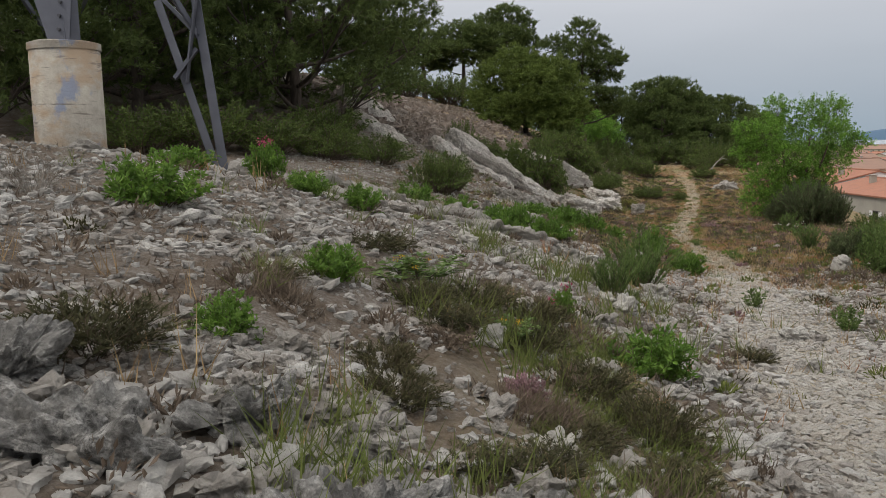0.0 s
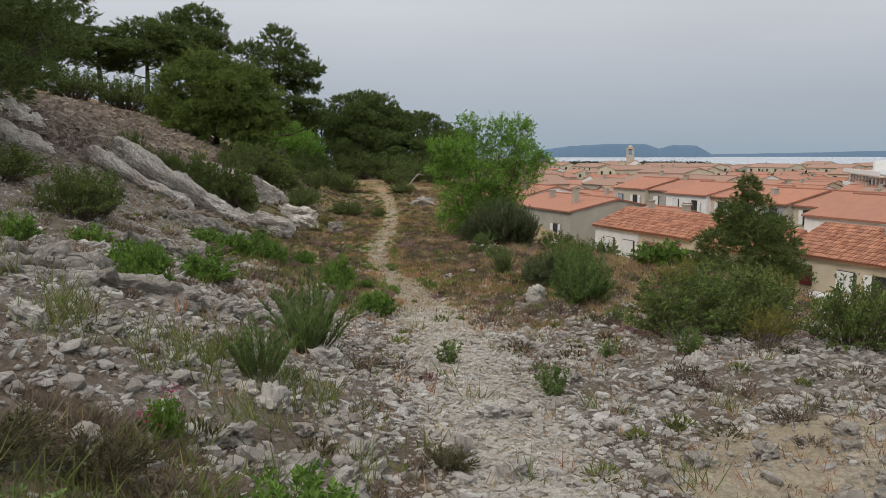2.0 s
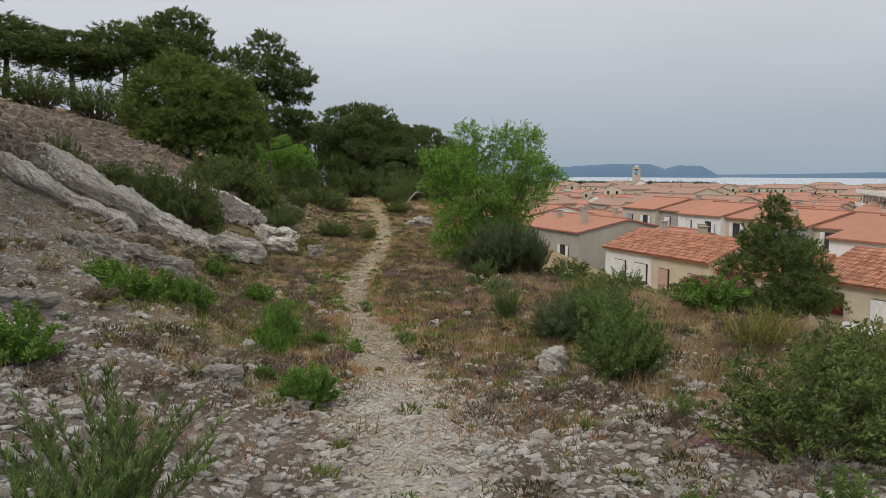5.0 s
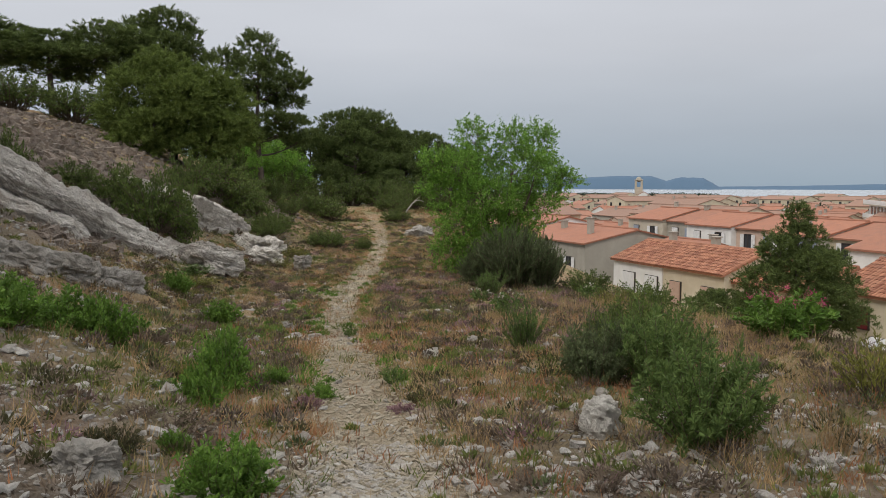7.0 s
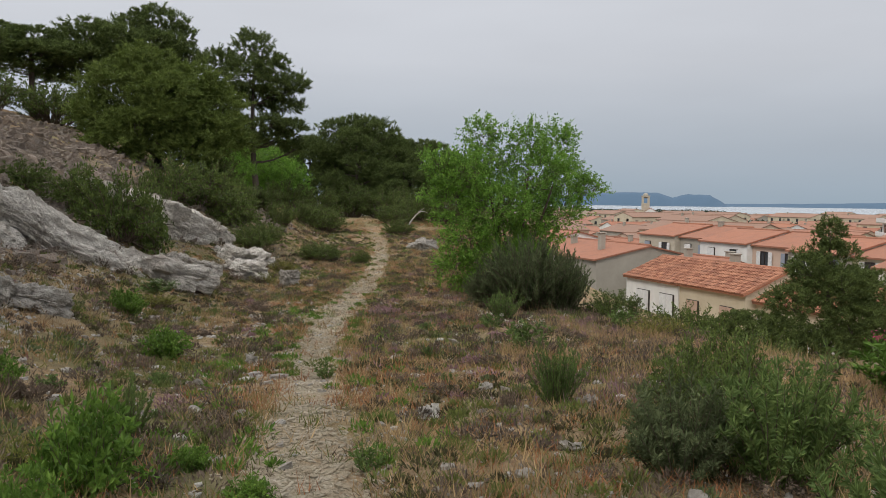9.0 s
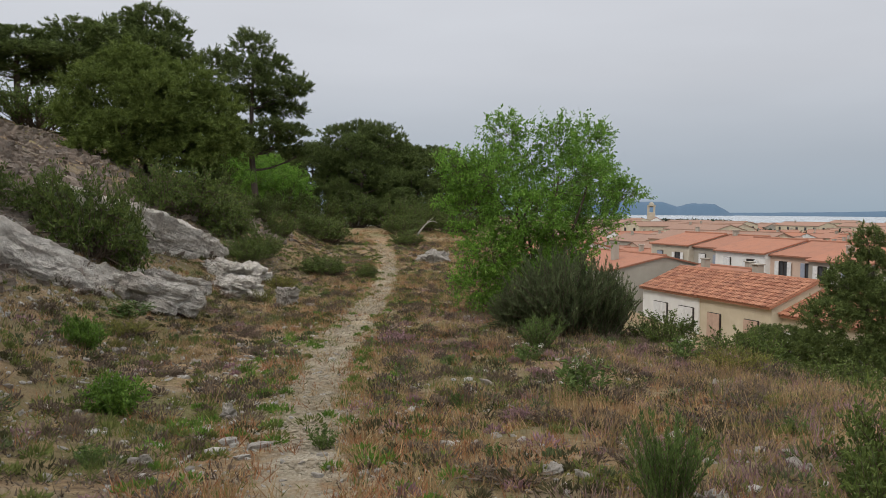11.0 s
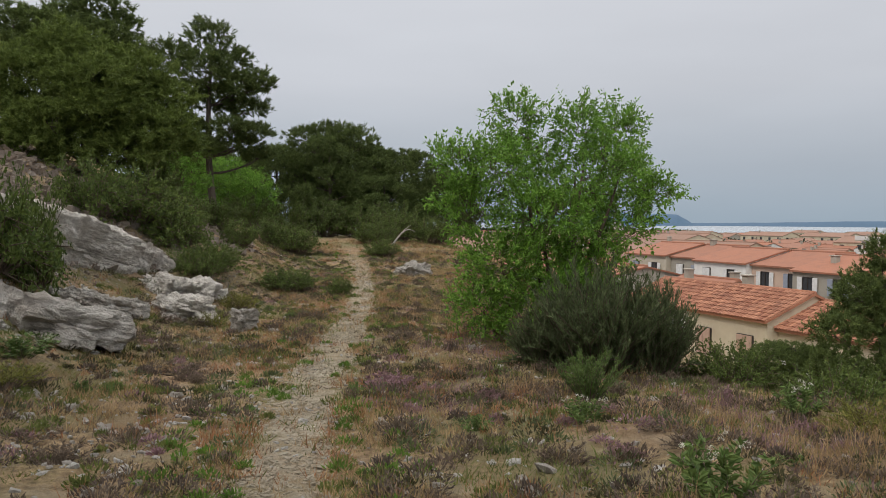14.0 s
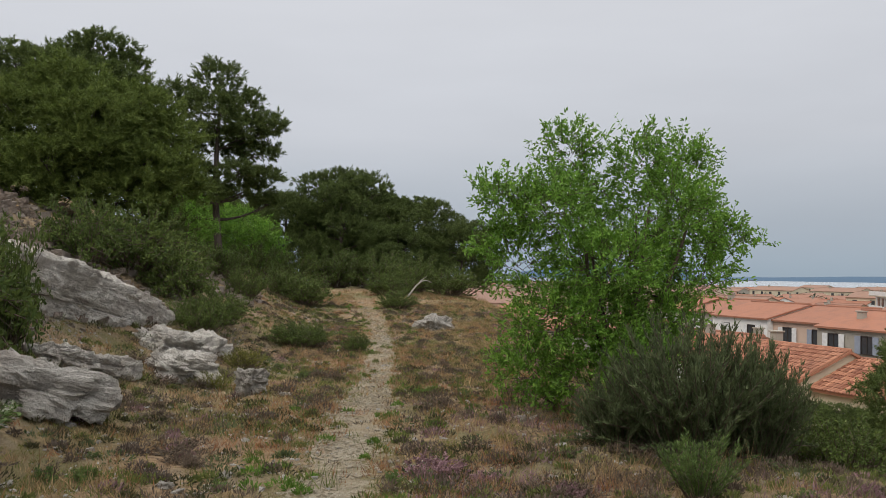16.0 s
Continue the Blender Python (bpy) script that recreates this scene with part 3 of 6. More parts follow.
# the tall open pine, with boughs in tiers
TALL = [(-0.3, 0.0, 8.0, 0.95, 0.75), (-1.9, 0.2, 7.2, 0.95, 0.62), (0.75, 0.5, 7.1, 0.95, 0.62), (1.75, -0.2, 6.15, 0.80, 0.50), (-0.6, -0.6, 6.5, 1.35, 0.75), (-1.7, 0.5, 5.5, 1.25, 0.7), (1.35, 0.3, 5.0, 1.05, 0.42),
        (0.1, 1.0, 5.5, 1.25, 0.65), (1.55, -0.2, 3.9, 0.95, 0.34), (-1.5, 0.0, 4.0, 1.15, 0.55), (0.5, -0.9, 4.0, 0.8, 0.34), (-0.3, 0.8, 3.2, 0.9, 0.34), (1.9, 0.5, 2.9, 0.7, 0.26), (-2.1, 0.3, 2.9, 0.9, 0.4), (0.9, -0.4, 5.9, 1.1, 0.55), (1.0, 0.2, 3.3, 1.1, 0.36), (-1.0, -0.5, 3.1, 1.2, 0.45)]
tree("pine_tree", pine_meshes(3, 8.6, TALL, PINE, 125, 54, 0.20, 0.17, 0.14), 8.5, 50.0, h1(8.5, 50.0) - 0.1, 0, (0.93, 0.93, 0.90), "dark green Aleppo pine with a bare bent trunk and tiered crown", "tree")
# the yellow-green one beside the rocks
BUSHY = [(-0.4, 0.3, 3.45, 1.15, 0.72), (-1.5, 0.0, 2.75, 1.1, 0.75), (0.9, 0.2, 3.0, 1.2, 0.75), (1.85, 0.0, 2.2, 0.95, 0.75), (-1.9, -0.3, 1.8, 0.95, 0.6), (0.1, -0.9, 2.5, 1.3, 0.75), (1.5, -0.7, 1.4, 1.1, 0.6), (-0.8, -1.2, 1.4, 1.0, 0.5), (0.4, 1.0, 2.2, 1.4, 0.8), (2.2, 0.6, 1.1, 0.9, 0.55), (0.3, -1.5, 1.75, 0.8, 0.4), (-1.4, -1.0, 0.7, 1.1, 0.5), (0.9, -1.1, 0.7, 1.2, 0.5), (0.0, 0.4, 1.2, 1.5, 0.6)]
tree("pine_tree", pine_meshes(12, 3.6, BUSHY, PINE_LIGHT, 190, 60, 0.17, 0.13, 0.12), 4.1, 41.2, h1(4.1, 41.2) - 0.1, 0, (1.06, 1.06, 1.02), "bushy yellow-green young pine beside the rocks", "tree")
P_BROAD = pine_meshes(8, 7.2, [(0.2, 0.0, 6.7, 1.35, 0.65), (1.2, 0.2, 6.0, 1.0, 0.7), (-1.1, 0.3, 6.2, 1.2, 0.65), (1.4, -0.3, 4.9, 0.95, 0.6), (-1.7, -0.2, 5.2, 1.2, 0.6), (0.0, -0.9, 5.3, 1.4, 0.7), (0.3, 1.2, 5.0, 1.5, 0.7), (-0.9, 0.2, 4.1, 1.2, 0.5), (1.3, 0.5, 3.8, 1.0, 0.45)], PINE, 120, 54, 0.20, 0.17, 0.1)
P_DOME = pine_meshes(21, 6.4, dome_lobes(4, 6.4, 3.3, 0.16, 24), PINE, 105, 54, 0.20, 0.16)
P_LOW = pine_meshes(27, 6.6, dome_lobes(9, 6.6, 3.6, 0.06, 26, 0.22), PINE, 62, 60, 0.17, 0.16)
for px_, py_, zt, k, sx in [(3.9, 52.6, 9.9, 0, 1.0), (1.3, 51.5, 8.9, 150, 1.0), (-1.2, 50.5, 8.2, 40, 1.05), (-4.0, 51.0, 8.8, 220, 1.1), (-7.5, 50.0, 9.0, 300, 1.2)]:
    zb = h1(px_, py_) - 0.1
    tree("pine_tree", P_BROAD, px_, py_, zb, k, (sx, sx, (zt - zb) / 7.3), "broad dark pine on the stony rise", "tree", "pines on the rise")
for px_, py_, zt, k, sx in [(15.0, 57.5, 5.85, 30, 0.78), (18.6, 56.5, 4.5, 150, 0.72), (12.4, 58.6, 4.6, 250, 0.62), (16.6, 60.5, 5.2, 200, 0.8), (20.2, 54.5, 3.3, 310, 0.48), (17.0, 54.6, 3.0, 80, 0.55), (9.8, 62.0, 4.6, 120, 0.7)]:
    zb = h1(px_, py_) - 0.1
    tree("pine_tree", P_DOME, px_, py_, zb, k, (sx, sx, (zt - zb) / 6.5), "dense dark pine in the grove behind the path", "tree", "pine grove")
for i, (px_, py_, s, k) in enumerate([(-3.5, 19.8, 0.85, 30), (-6.6, 18.2, 0.95, 140), (-9.8, 17.0, 1.0, 250), (-4.6, 23.5, 1.1, 80), (-8.0, 23.0, 1.15, 330)]):
    tree("pine_tree", P_LOW, px_, py_, h1(px_, py_) - 0.1, k, (s, s, s), "low-branched dark pine behind the pylon", "tree", "pines by the pylon")
CONE = [(0.0, 0.0, 7.0, 0.65, 0.65), (0.5, 0.3, 6.1, 1.05, 0.7), (-0.9, 0.2, 5.5, 1.05, 0.75), (1.5, 0.0, 4.9, 1.15, 0.75), (-1.9, 0.1, 4.2, 1.15, 0.7), (0.0, -0.9, 4.9, 1.4, 0.8), (0.6, 0.9, 4.6, 1.6, 0.8), (2.3, -0.2, 3.8, 1.1, 0.65), (-2.3, -0.2, 3.0, 1.15, 0.7), (0.2, -1.3, 3.5, 1.6, 0.8), (1.6, -0.8, 2.6, 1.6, 0.7), (-1.2, -0.9, 2.4, 1.5, 0.7), (2.6, 0.6, 2.2, 1.1, 0.6)]
tree("pine_tree", pine_meshes(33, 7.4, CONE, PINE, 135, 54, 0.19, 0.14), 31.6, 38.6, h1(31.6, 38.6) - 0.1, 0, (1.0, 1.0, 1.03), "dark conical pine on the bank above the houses", "tree")
tree("pine_tree", P_DOME, 29.6, 41.0, h1(29.6, 41.0) - 0.1, 160, (0.55, 0.55, 0.42), "small young pine on the bank above the houses", "tree")


def broadleaf_tree(seed, lobes, h, twigs, per, leaf=0.085, stems=6):
    """A many-stemmed tree: leaning stems, boughs, and leafy twigs in loose masses with gaps between."""
    rng = np.random.default_rng(seed)
    wood = []
    for i in range(stems):
        a = i * 2.4 + rng.uniform(-0.3, 0.3)
        lean = 0.25 + 0.5 * i / stems
        stem = trunk_line(h * rng.uniform(0.6, 0.75), 0.05, 0.06, seed + i, (math.cos(a) * lean * h * 0.35, math.sin(a) * lean * h * 0.35))
        wood.append(stem)
        wood += boughs(rng, stem, lobes[i::stems], 0.030, 10)
    at, dr = [], []
    for lb in lobes:
        n = int(twigs * (0.2 + lb[3] * (lb[3] + lb[4])))
        p, u = lobe_points(rng, lb, n)
        d = unit(u + rng.normal(0, 0.45, (n, 3)) + [0, 0, 0.35])
        ln = rng.uniform(0.16, 0.42, (n, 1))
        wood += [[(p[k] - d[k] * 0.12, 0.005), (p[k] + d[k] * ln[k], 0.002)] for k in range(0, n, 2)]
        sp = rng.uniform(-0.1, 1.05, (n, per, 1))
        at.append((p[:, None] + d[:, None] * ln[:, None] * sp + rng.normal(0, 0.014, (n, per, 3))).reshape(-1, 3))
        dr.append((unit(d[:, None] * 0.7 + rng.normal(0, 0.7, (n, per, 3))) + [0, 0, -0.1]).reshape(-1, 3))
    lv, lt = leaf_mesh_arrays(rng, np.concatenate(at), np.concatenate(dr), leaf, leaf * 0.38)
    wv, wt_ = tubes_arrays(wood, 4)
    return mesh_np("trunk", wv, wt_, TWIG, True), mesh_np("crown", lv, lt, TREE_LEAF)


ALMOND = [(-0.9, 0.1, 3.95, 0.42, 0.42), (0.2, -0.2, 3.85, 0.42, 0.40), (1.25, 0.1, 3.75, 0.50, 0.48), (-2.15, 0.0, 3.25, 0.38, 0.25), (-1.45, -0.3, 3.1, 0.65, 0.45), (-0.45, 0.5, 3.2, 0.75, 0.5), (0.6, -0.5, 3.1, 0.75, 0.5),
          (1.55, 0.3, 2.95, 0.6, 0.5), (2.1, -0.1, 2.75, 0.42, 0.22), (-1.7, 0.3, 2.4, 0.6, 0.42), (-0.7, -0.7, 2.3, 0.85, 0.5), (0.5, 0.6, 2.3, 0.85, 0.5), (1.15, -0.4, 2.15, 0.55, 0.4), (-1.35, -0.3, 1.5, 0.75, 0.45),
          (-0.3, 0.3, 1.5, 0.8, 0.5), (0.5, -0.4, 1.5, 0.65, 0.4), (-1.5, 0.2, 0.75, 0.62, 0.4), (-0.75, -0.5, 0.65, 0.65, 0.4), (0.7, 0.4, 1.0, 0.5, 0.3), (-0.1, -0.8, 1.0, 0.6, 0.35)]
tree("almond_tree", broadleaf_tree(5, ALMOND, 4.3, 175, 18, 0.088), 11.75, 27.6, h1(11.75, 27.6) - 0.05, 0, (0.87, 0.87, 0.94), "bright green many-stemmed almond tree at the slope's edge", "tree")
GREEN_CLUMP = broadleaf_tree(9, dome_lobes(6, 2.5, 1.3, 0.1, 12), 2.4, 90, 14, 0.12, 4)
for px_, py_, s in [(8.2, 54.0, 0.9), (10.4, 54.5, 1.0), (9.6, 56.5, 1.1), (6.6, 55.0, 1.0), (7.0, 47.5, 0.8)]:
    tree("young_tree", GREEN_CLUMP, px_, py_, h1(px_, py_) - 0.1, px_ * 70, (s, s, s), "light green young deciduous tree among the pines", "tree", "young trees")

# ---- shrubs and herbs ----


def shrub_meshes(seed, stems, per, spread, leaf_len, leaf_w, leaf, upright=0.5, wood=None, stiff=0.25, low=0.15, narrow=False, droop=0.0, outer=0.0):
    """A shrub one metre high and one metre in radius: curved stems and leaves set along them."""
    rng = np.random.default_rng(seed)
    paths, at, dr = [], [], []
    for i in range(stems):
        a = i * 2.399 + rng.uniform(-0.4, 0.4)
        o = spread * math.sqrt((i + 0.5) / stems) * rng.uniform(0.75, 1.15)
        base = np.array([math.cos(a), math.sin(a), 0]) * o * (1 - upright) * 0.45
        tilt = o * (1.15 - upright * 0.75)
        reach = rng.uniform(0.72, 1.08) * (1.0 - 0.28 * o)
        k = 6
        p, d = base.copy(), unit(np.array([math.cos(a) * tilt, math.sin(a) * tilt, 1.0]))
        pts = [p.copy()]
        for j in range(k):
            d = unit(d + rng.normal(0, stiff, 3) * 0.4 + np.array([math.cos(a), math.sin(a), 0]) * 0.06 * o - np.array([0, 0, droop * j / k]))
            p = p + d * reach / k * (1.0 + 0.25 * o)
            pts.append(p.copy())
        pts = np.array(pts)
        paths.append([(q, 0.012 * (1 - 0.4 * j)) for j, q in enumerate(pts[::3])])
        w = (low + (1 - low) * rng.uniform(0, 1, per) ** (1 - outer)) * (k - 0.001)
        ii = w.astype(int)
        seg = pts[ii + 1] - pts[ii]
        q = pts[ii] + seg * (w - ii)[:, None]
        ang = rng.uniform(0, 6.28, per)
        radial = np.stack([np.cos(ang), np.sin(ang), rng.uniform(-0.2, 0.5, per)], 1)
        at.append(q + radial * 0.012)
        dr.append(unit(unit(seg) * (1.1 if narrow else 0.55) + radial))
    at, dr = np.concatenate(at), np.concatenate(dr)
    if narrow:
        lv, lt = blade_arrays(rng, at, dr, leaf_len, leaf_w)
    else:
        lv, lt = leaf_mesh_arrays(rng, at, dr, leaf_len, leaf_w)
    wv, wt_ = tubes_arrays(paths, 3)
    rad, top = np.percentile(np.hypot(lv[:, 0], lv[:, 1]), 97), np.percentile(lv[:, 2], 99)
    fit = np.array([1 / rad, 1 / rad, 1 / top])
    lv, wv = lv * fit, wv * fit
    return mesh_np("branchwork", wv, wt_, wood or TWIG, True), mesh_np("foliage", lv, lt, leaf)


KINDS = {
    # kind: (name, label, category, group, list of mesh pairs)
    "leafy": ("leafy_plant", "fresh green broad-leaved valerian plant growing among stones", "plant", "valerian plants",
              [shrub_meshes(31, 66, 46, 1.0, 0.135, 0.058, LEAFY, 0.15, stiff=0.55), shrub_meshes(32, 56, 50, 1.0, 0.14, 0.058, LEAFY, 0.3, stiff=0.6)]),
    "rosemary": ("rosemary_bush", "dark green upright rosemary bush on the gravel", "shrub", "rosemary bushes",
                 [shrub_meshes(41, 44, 110, 0.75, 0.075, 0.020, ROSEMARY, 0.45, narrow=True, stiff=0.2), shrub_meshes(42, 36, 130, 0.85, 0.075, 0.020, ROSEMARY, 0.35, narrow=True, stiff=0.25)]),
    "scrub": ("evergreen_shrub", "dense dark green evergreen shrub in dry grass", "shrub", "evergreen shrubs",
              [shrub_meshes(51, 130, 42, 1.0, 0.070, 0.032, SCRUB, 0.05, stiff=0.5, low=0.25, outer=0.25), shrub_meshes(52, 120, 44, 1.0, 0.070, 0.032, SCRUB, 0.15, stiff=0.6, low=0.25, outer=0.25)]),
    "grey": ("rosemary_shrub", "large grey-green rosemary shrub with many upright sprigs", "shrub", "",
             [shrub_meshes(61, 270, 110, 1.0, 0.055, 0.018, GREYSCRUB, 0.12, narrow=True, stiff=0.45, low=0.15, outer=0.15)]),
    "sprig": ("rosemary_shrub", "dense green rosemary shrub with upright leafy sprigs in dry grass", "shrub", "rosemary shrubs",
              [shrub_meshes(63, 95, 120, 1.0, 0.095, 0.024, GREYSCRUB, 0.30, stiff=0.35, low=0.1, outer=0.1), shrub_meshes(64, 85, 130, 1.0, 0.095, 0.024, ROSEMARY, 0.22, stiff=0.4, low=0.1, outer=0.1)]),
    "heath": ("heath_cushion", "low dark green creeping heath on gravel", "plant", "heath cushions",
              [shrub_meshes(71, 140, 36, 1.05, 0.13, 0.028, MOSS, 0.0, narrow=True, stiff=0.5, low=0.25)]),
    "thyme": ("thyme_cushion", "low grey-brown thyme cushion in stony ground", "plant", "thyme cushions",
              [shrub_meshes(81, 58, 18, 1.0, 0.16, 0.045, THYME, 0.0, narrow=True, stiff=0.6, low=0.3), shrub_meshes(82, 50, 20, 1.0, 0.17, 0.045, THYME, 0.1, narrow=True, stiff=0.7, low=0.3)]),
    "purple": ("flowering_thyme", "low thyme cushion with pale purple flowers", "plant", "flowering thyme",
               [shrub_meshes(85, 64, 20, 1.0, 0.13, 0.075, THYME_PINK, 0.0, stiff=0.6, low=0.45, outer=0.4)]),
    "juniper": ("juniper_bush", "dark green spreading juniper on the rocks", "shrub", "junipers",
                [shrub_meshes(91, 120, 46, 1.0, 0.085, 0.034, SCRUB, 0.0, stiff=0.75, low=0.2, droop=0.45)]),
    "olive": ("broom_bush", "yellow-green low broom bush", "shrub", "broom bushes",
              [shrub_meshes(95, 80, 34, 1.0, 0.11, 0.024, OLIVE, 0.1, narrow=True, stiff=0.5, low=0.3)]),
    "weed": ("small_weed", "small upright green weed beside the path", "plant", "weeds",
             [shrub_meshes(97, 12, 46, 0.7, 0.16, 0.055, ROSEMARY, 0.5, stiff=0.3, low=0.2)]),
    "dead": ("dry_bush", "leafless grey dry twiggy bush", "shrub", "dry bushes",
             [shrub_meshes(99, 46, 12, 1.0, 0.16, 0.010, THYME, 0.1, wood=DEADWOOD, narrow=True, stiff=0.7, low=0.4)]),
}
BUILT = {}
turns = random.Random(4)


def plant(kind, x, y, r, h, label="", sink=0.03):
    name, text, category, group, pairs = KINDS[kind]
    i = turns.randrange(len(pairs))
    z = zat(x, y) - sink
    m = pose(x, y, z, 0, 0, turns.uniform(0, 360))
    if (kind, i) not in BUILT:
        ob = thing(name, m @ Matrix.Diagonal((r, r, h, 1)), text, category, group)
        part("branchwork", pairs[i][0], ob)
        part("foliage", pairs[i][1], ob)
        BUILT[kind, i] = (ob, (r, r, h))
    else:
        first, s = BUILT[kind, i]
        ob = copy_thing(first, m @ Matrix.Diagonal((r / s[0], r / s[1], h / s[2], 1)))
    if label:
        tagged(ob, label)
    return ob

# green broad-leaved plants
for x, y, r, h in [(-2.0, 5.7, 0.40, 0.44), (-0.69, 5.0, 0.21, 0.27), (-1.03, 3.72, 0.19, 0.24), (-1.24, 7.5, 0.24, 0.27), (0.70, 10.4, 0.36, 0.42), (1.42, 11.3, 0.36, 0.44),
                   (0.80, 9.6, 0.26, 0.48), (3.46, 11.85, 0.29, 0.38), (1.30, 5.18, 0.32, 0.38), (-0.44, 10.9, 0.36, 0.36), (-0.75, 7.5, 0.22, 0.29), (2.35, 15.7, 0.42, 0.48),
                   (2.75, 15.55, 0.28, 0.55), (2.05, 15.0, 0.32, 0.42), (3.25, 12.85, 0.11, 0.17), (3.48, 12.0, 0.30, 0.36), (4.46, 14.55, 0.16, 0.18), (4.18, 15.1, 0.15, 0.2),
                   (3.56, 23.2, 0.30, 0.50), (4.10, 20.1, 0.32, 0.44), (3.46, 14.0, 0.22, 0.36), (1.75, 16.4, 0.35, 0.35), (0.2, 12.4, 0.3, 0.3), (-2.35, 7.6, 0.3, 0.28)]:
    plant("leafy", x, y, r * 0.88, h * 0.82)
for x, y, r, h in [(3.65, 14.75, 0.30, 0.52), (2.9, 16.6, 0.2, 0.3)]:
    plant("leafy", x, y, r, h)
# upright rosemary
for x, y, r, h in [(2.12, 8.95, 0.40, 0.64), (1.45, 7.25, 0.28, 0.40), (1.95, 8.45, 0.24, 0.45), (7.15, 16.25, 0.26, 0.55), (9.55, 23.0, 0.36, 0.52), (3.82, 15.9, 0.22, 0.4)]:
    plant("rosemary", x, y, r, h)
# dark evergreen shrubs
for x, y, r, h in [(8.35, 15.7, 0.42, 0.66), (7.7, 15.2, 0.36, 0.55), (6.35, 9.55, 0.66, 0.66), (7.1, 9.75, 0.72, 0.76), (7.9, 10.4, 0.62, 0.64), (7.5, 8.3, 0.55, 0.7),
                   (-0.15, 15.3, 0.62, 0.72), (0.10, 15.9, 0.45, 0.70), (0.5, 25.0, 0.62, 1.1), (8.85, 36.4, 0.72, 0.60), (9.2, 36.9, 0.5, 0.5), (10.1, 35.7, 0.34, 0.5), (13.9, 44.8, 0.75, 0.6),
                   (10.7, 45.2, 1.1, 1.05), (9.9, 45.6, 0.8, 0.9), (8.1, 39.6, 0.62, 0.8), (6.6, 34.6, 0.7, 0.8), (7.1, 36.2, 0.8, 0.7), (7.6, 41.5, 0.9, 0.9), (6.4, 38.8, 0.9, 1.0),
                   (13.4, 23.4, 0.75, 0.75), (14.3, 22.4, 0.8, 0.7), (12.5, 24.3, 0.6, 0.6), (11.6, 51.5, 1.3, 1.5), (13.4, 52.5, 1.4, 1.7), (15.2, 52.0, 1.4, 1.6), (10.0, 52.0, 1.2, 1.4), (17.0, 52.5, 1.4, 1.6), (5.9, 41.0, 1.0, 1.2), (-6.6, 15.0, 1.0, 0.9), (-5.4, 14.8, 0.9, 0.8), (-4.4, 15.4, 1.0, 0.9), (-3.3, 15.8, 0.9, 0.7), (-2.3, 16.4, 0.8, 0.65), (-1.4, 17.2, 0.8, 0.6), (-2.6, 17.8, 1.0, 0.9), (-2.0, 44.5, 1.6, 1.5), (0.2, 45.5, 1.6, 1.6), (-4.5, 43.5, 1.8, 1.6), (2.0, 46.5, 1.3, 1.3), (14.8, 48.5, 1.0, 0.9), (16.0, 50.0, 1.3, 1.2), (17.4, 49.0, 1.2, 1.2)]:
    plant("scrub", x, y, r, h)
for x, y, r, h in [(6.93, 14.2, 0.36, 0.58), (6.62, 12.25, 0.44, 0.66), (7.4, 13.9, 0.46, 0.74)]:
    plant("sprig", x, y, r, h)
for x, y, r, h in [(10.75, 24.7, 0.92, 1.3), (11.35, 24.5, 0.6, 1.2), (10.15, 25.1, 0.5, 0.75)]:
    plant("grey", x, y, r, h)
for x, y, r, h in [(-1.4, 3.18, 0.34, 0.22), (-0.23, 3.35, 0.22, 0.17), (1.0, 3.95, 0.28, 0.24), (-0.32, 3.9, 0.2, 0.16), (0.1, 2.9, 0.2, 0.1), (-1.0, 4.6, 0.22, 0.1), (2.9, 12.6, 0.2, 0.16), (2.4, 6.4, 0.2, 0.12), (0.55, 3.6, 0.26, 0.15), (0.75, 4.4, 0.3, 0.2), (0.5, 4.9, 0.25, 0.18), (0.35, 3.0, 0.22, 0.12), (0.9, 3.3, 0.25, 0.15), (0.2, 5.5, 0.3, 0.16), (-0.2, 5.2, 0.3, 0.15), (0.6, 5.5, 0.25, 0.18), (0.0, 4.8, 0.28, 0.15), (-0.5, 6.1, 0.3, 0.14)]:
    plant("heath", x, y, r, h)
for x, y, r, h in [(3.2, 28.6, 1.0, 1.35), (3.75, 29.2, 0.55, 1.5), (5.4, 37.0, 1.3, 1.3), (6.2, 36.5, 0.9, 0.9), (4.4, 35.8, 1.0, 1.2), (2.4, 29.6, 0.8, 1.0), (1.4, 29.0, 0.6, 0.6)]:
    plant("juniper", x, y, r, h)
for x, y, r, h in [(8.5, 12.5, 0.45, 0.5), (9.6, 12.0, 0.5, 0.45), (6.9, 8.9, 0.35, 0.4), (9.4, 9.8, 0.6, 0.5), (11.2, 20.9, 0.5, 0.3), (3.9, 24.8, 0.5, 0.25), (6.5, 31.0, 0.4, 0.3), (7.3, 33.2, 0.45, 0.4)]:
    plant("olive", x, y, r, h)
for x, y, r, h in [(3.42, 9.08, 0.13, 0.24), (3.85, 7.85, 0.14, 0.28), (5.0, 8.9, 0.12, 0.2), (5.7, 8.6, 0.15, 0.3), (6.1, 10.6, 0.12, 0.2), (5.2, 14.9, 0.12, 0.18), (7.3, 16.6, 0.14, 0.3), (5.6, 18.4, 0.12, 0.2)]:
    plant("weed", x, y, r, h)
for x, y, r, h in [(-2.7, 5.45, 0.24, 0.32), (6.0, 9.1, 0.25, 0.25), (2.75, 15.9, 0.3, 0.6), (-1.9, 9.4, 0.3, 0.35), (-0.6, 12.6, 0.3, 0.4), (7.0, 34.0, 0.4, 0.6)]:
    plant("dead", x, y, r, h)

spot = random.Random(11)


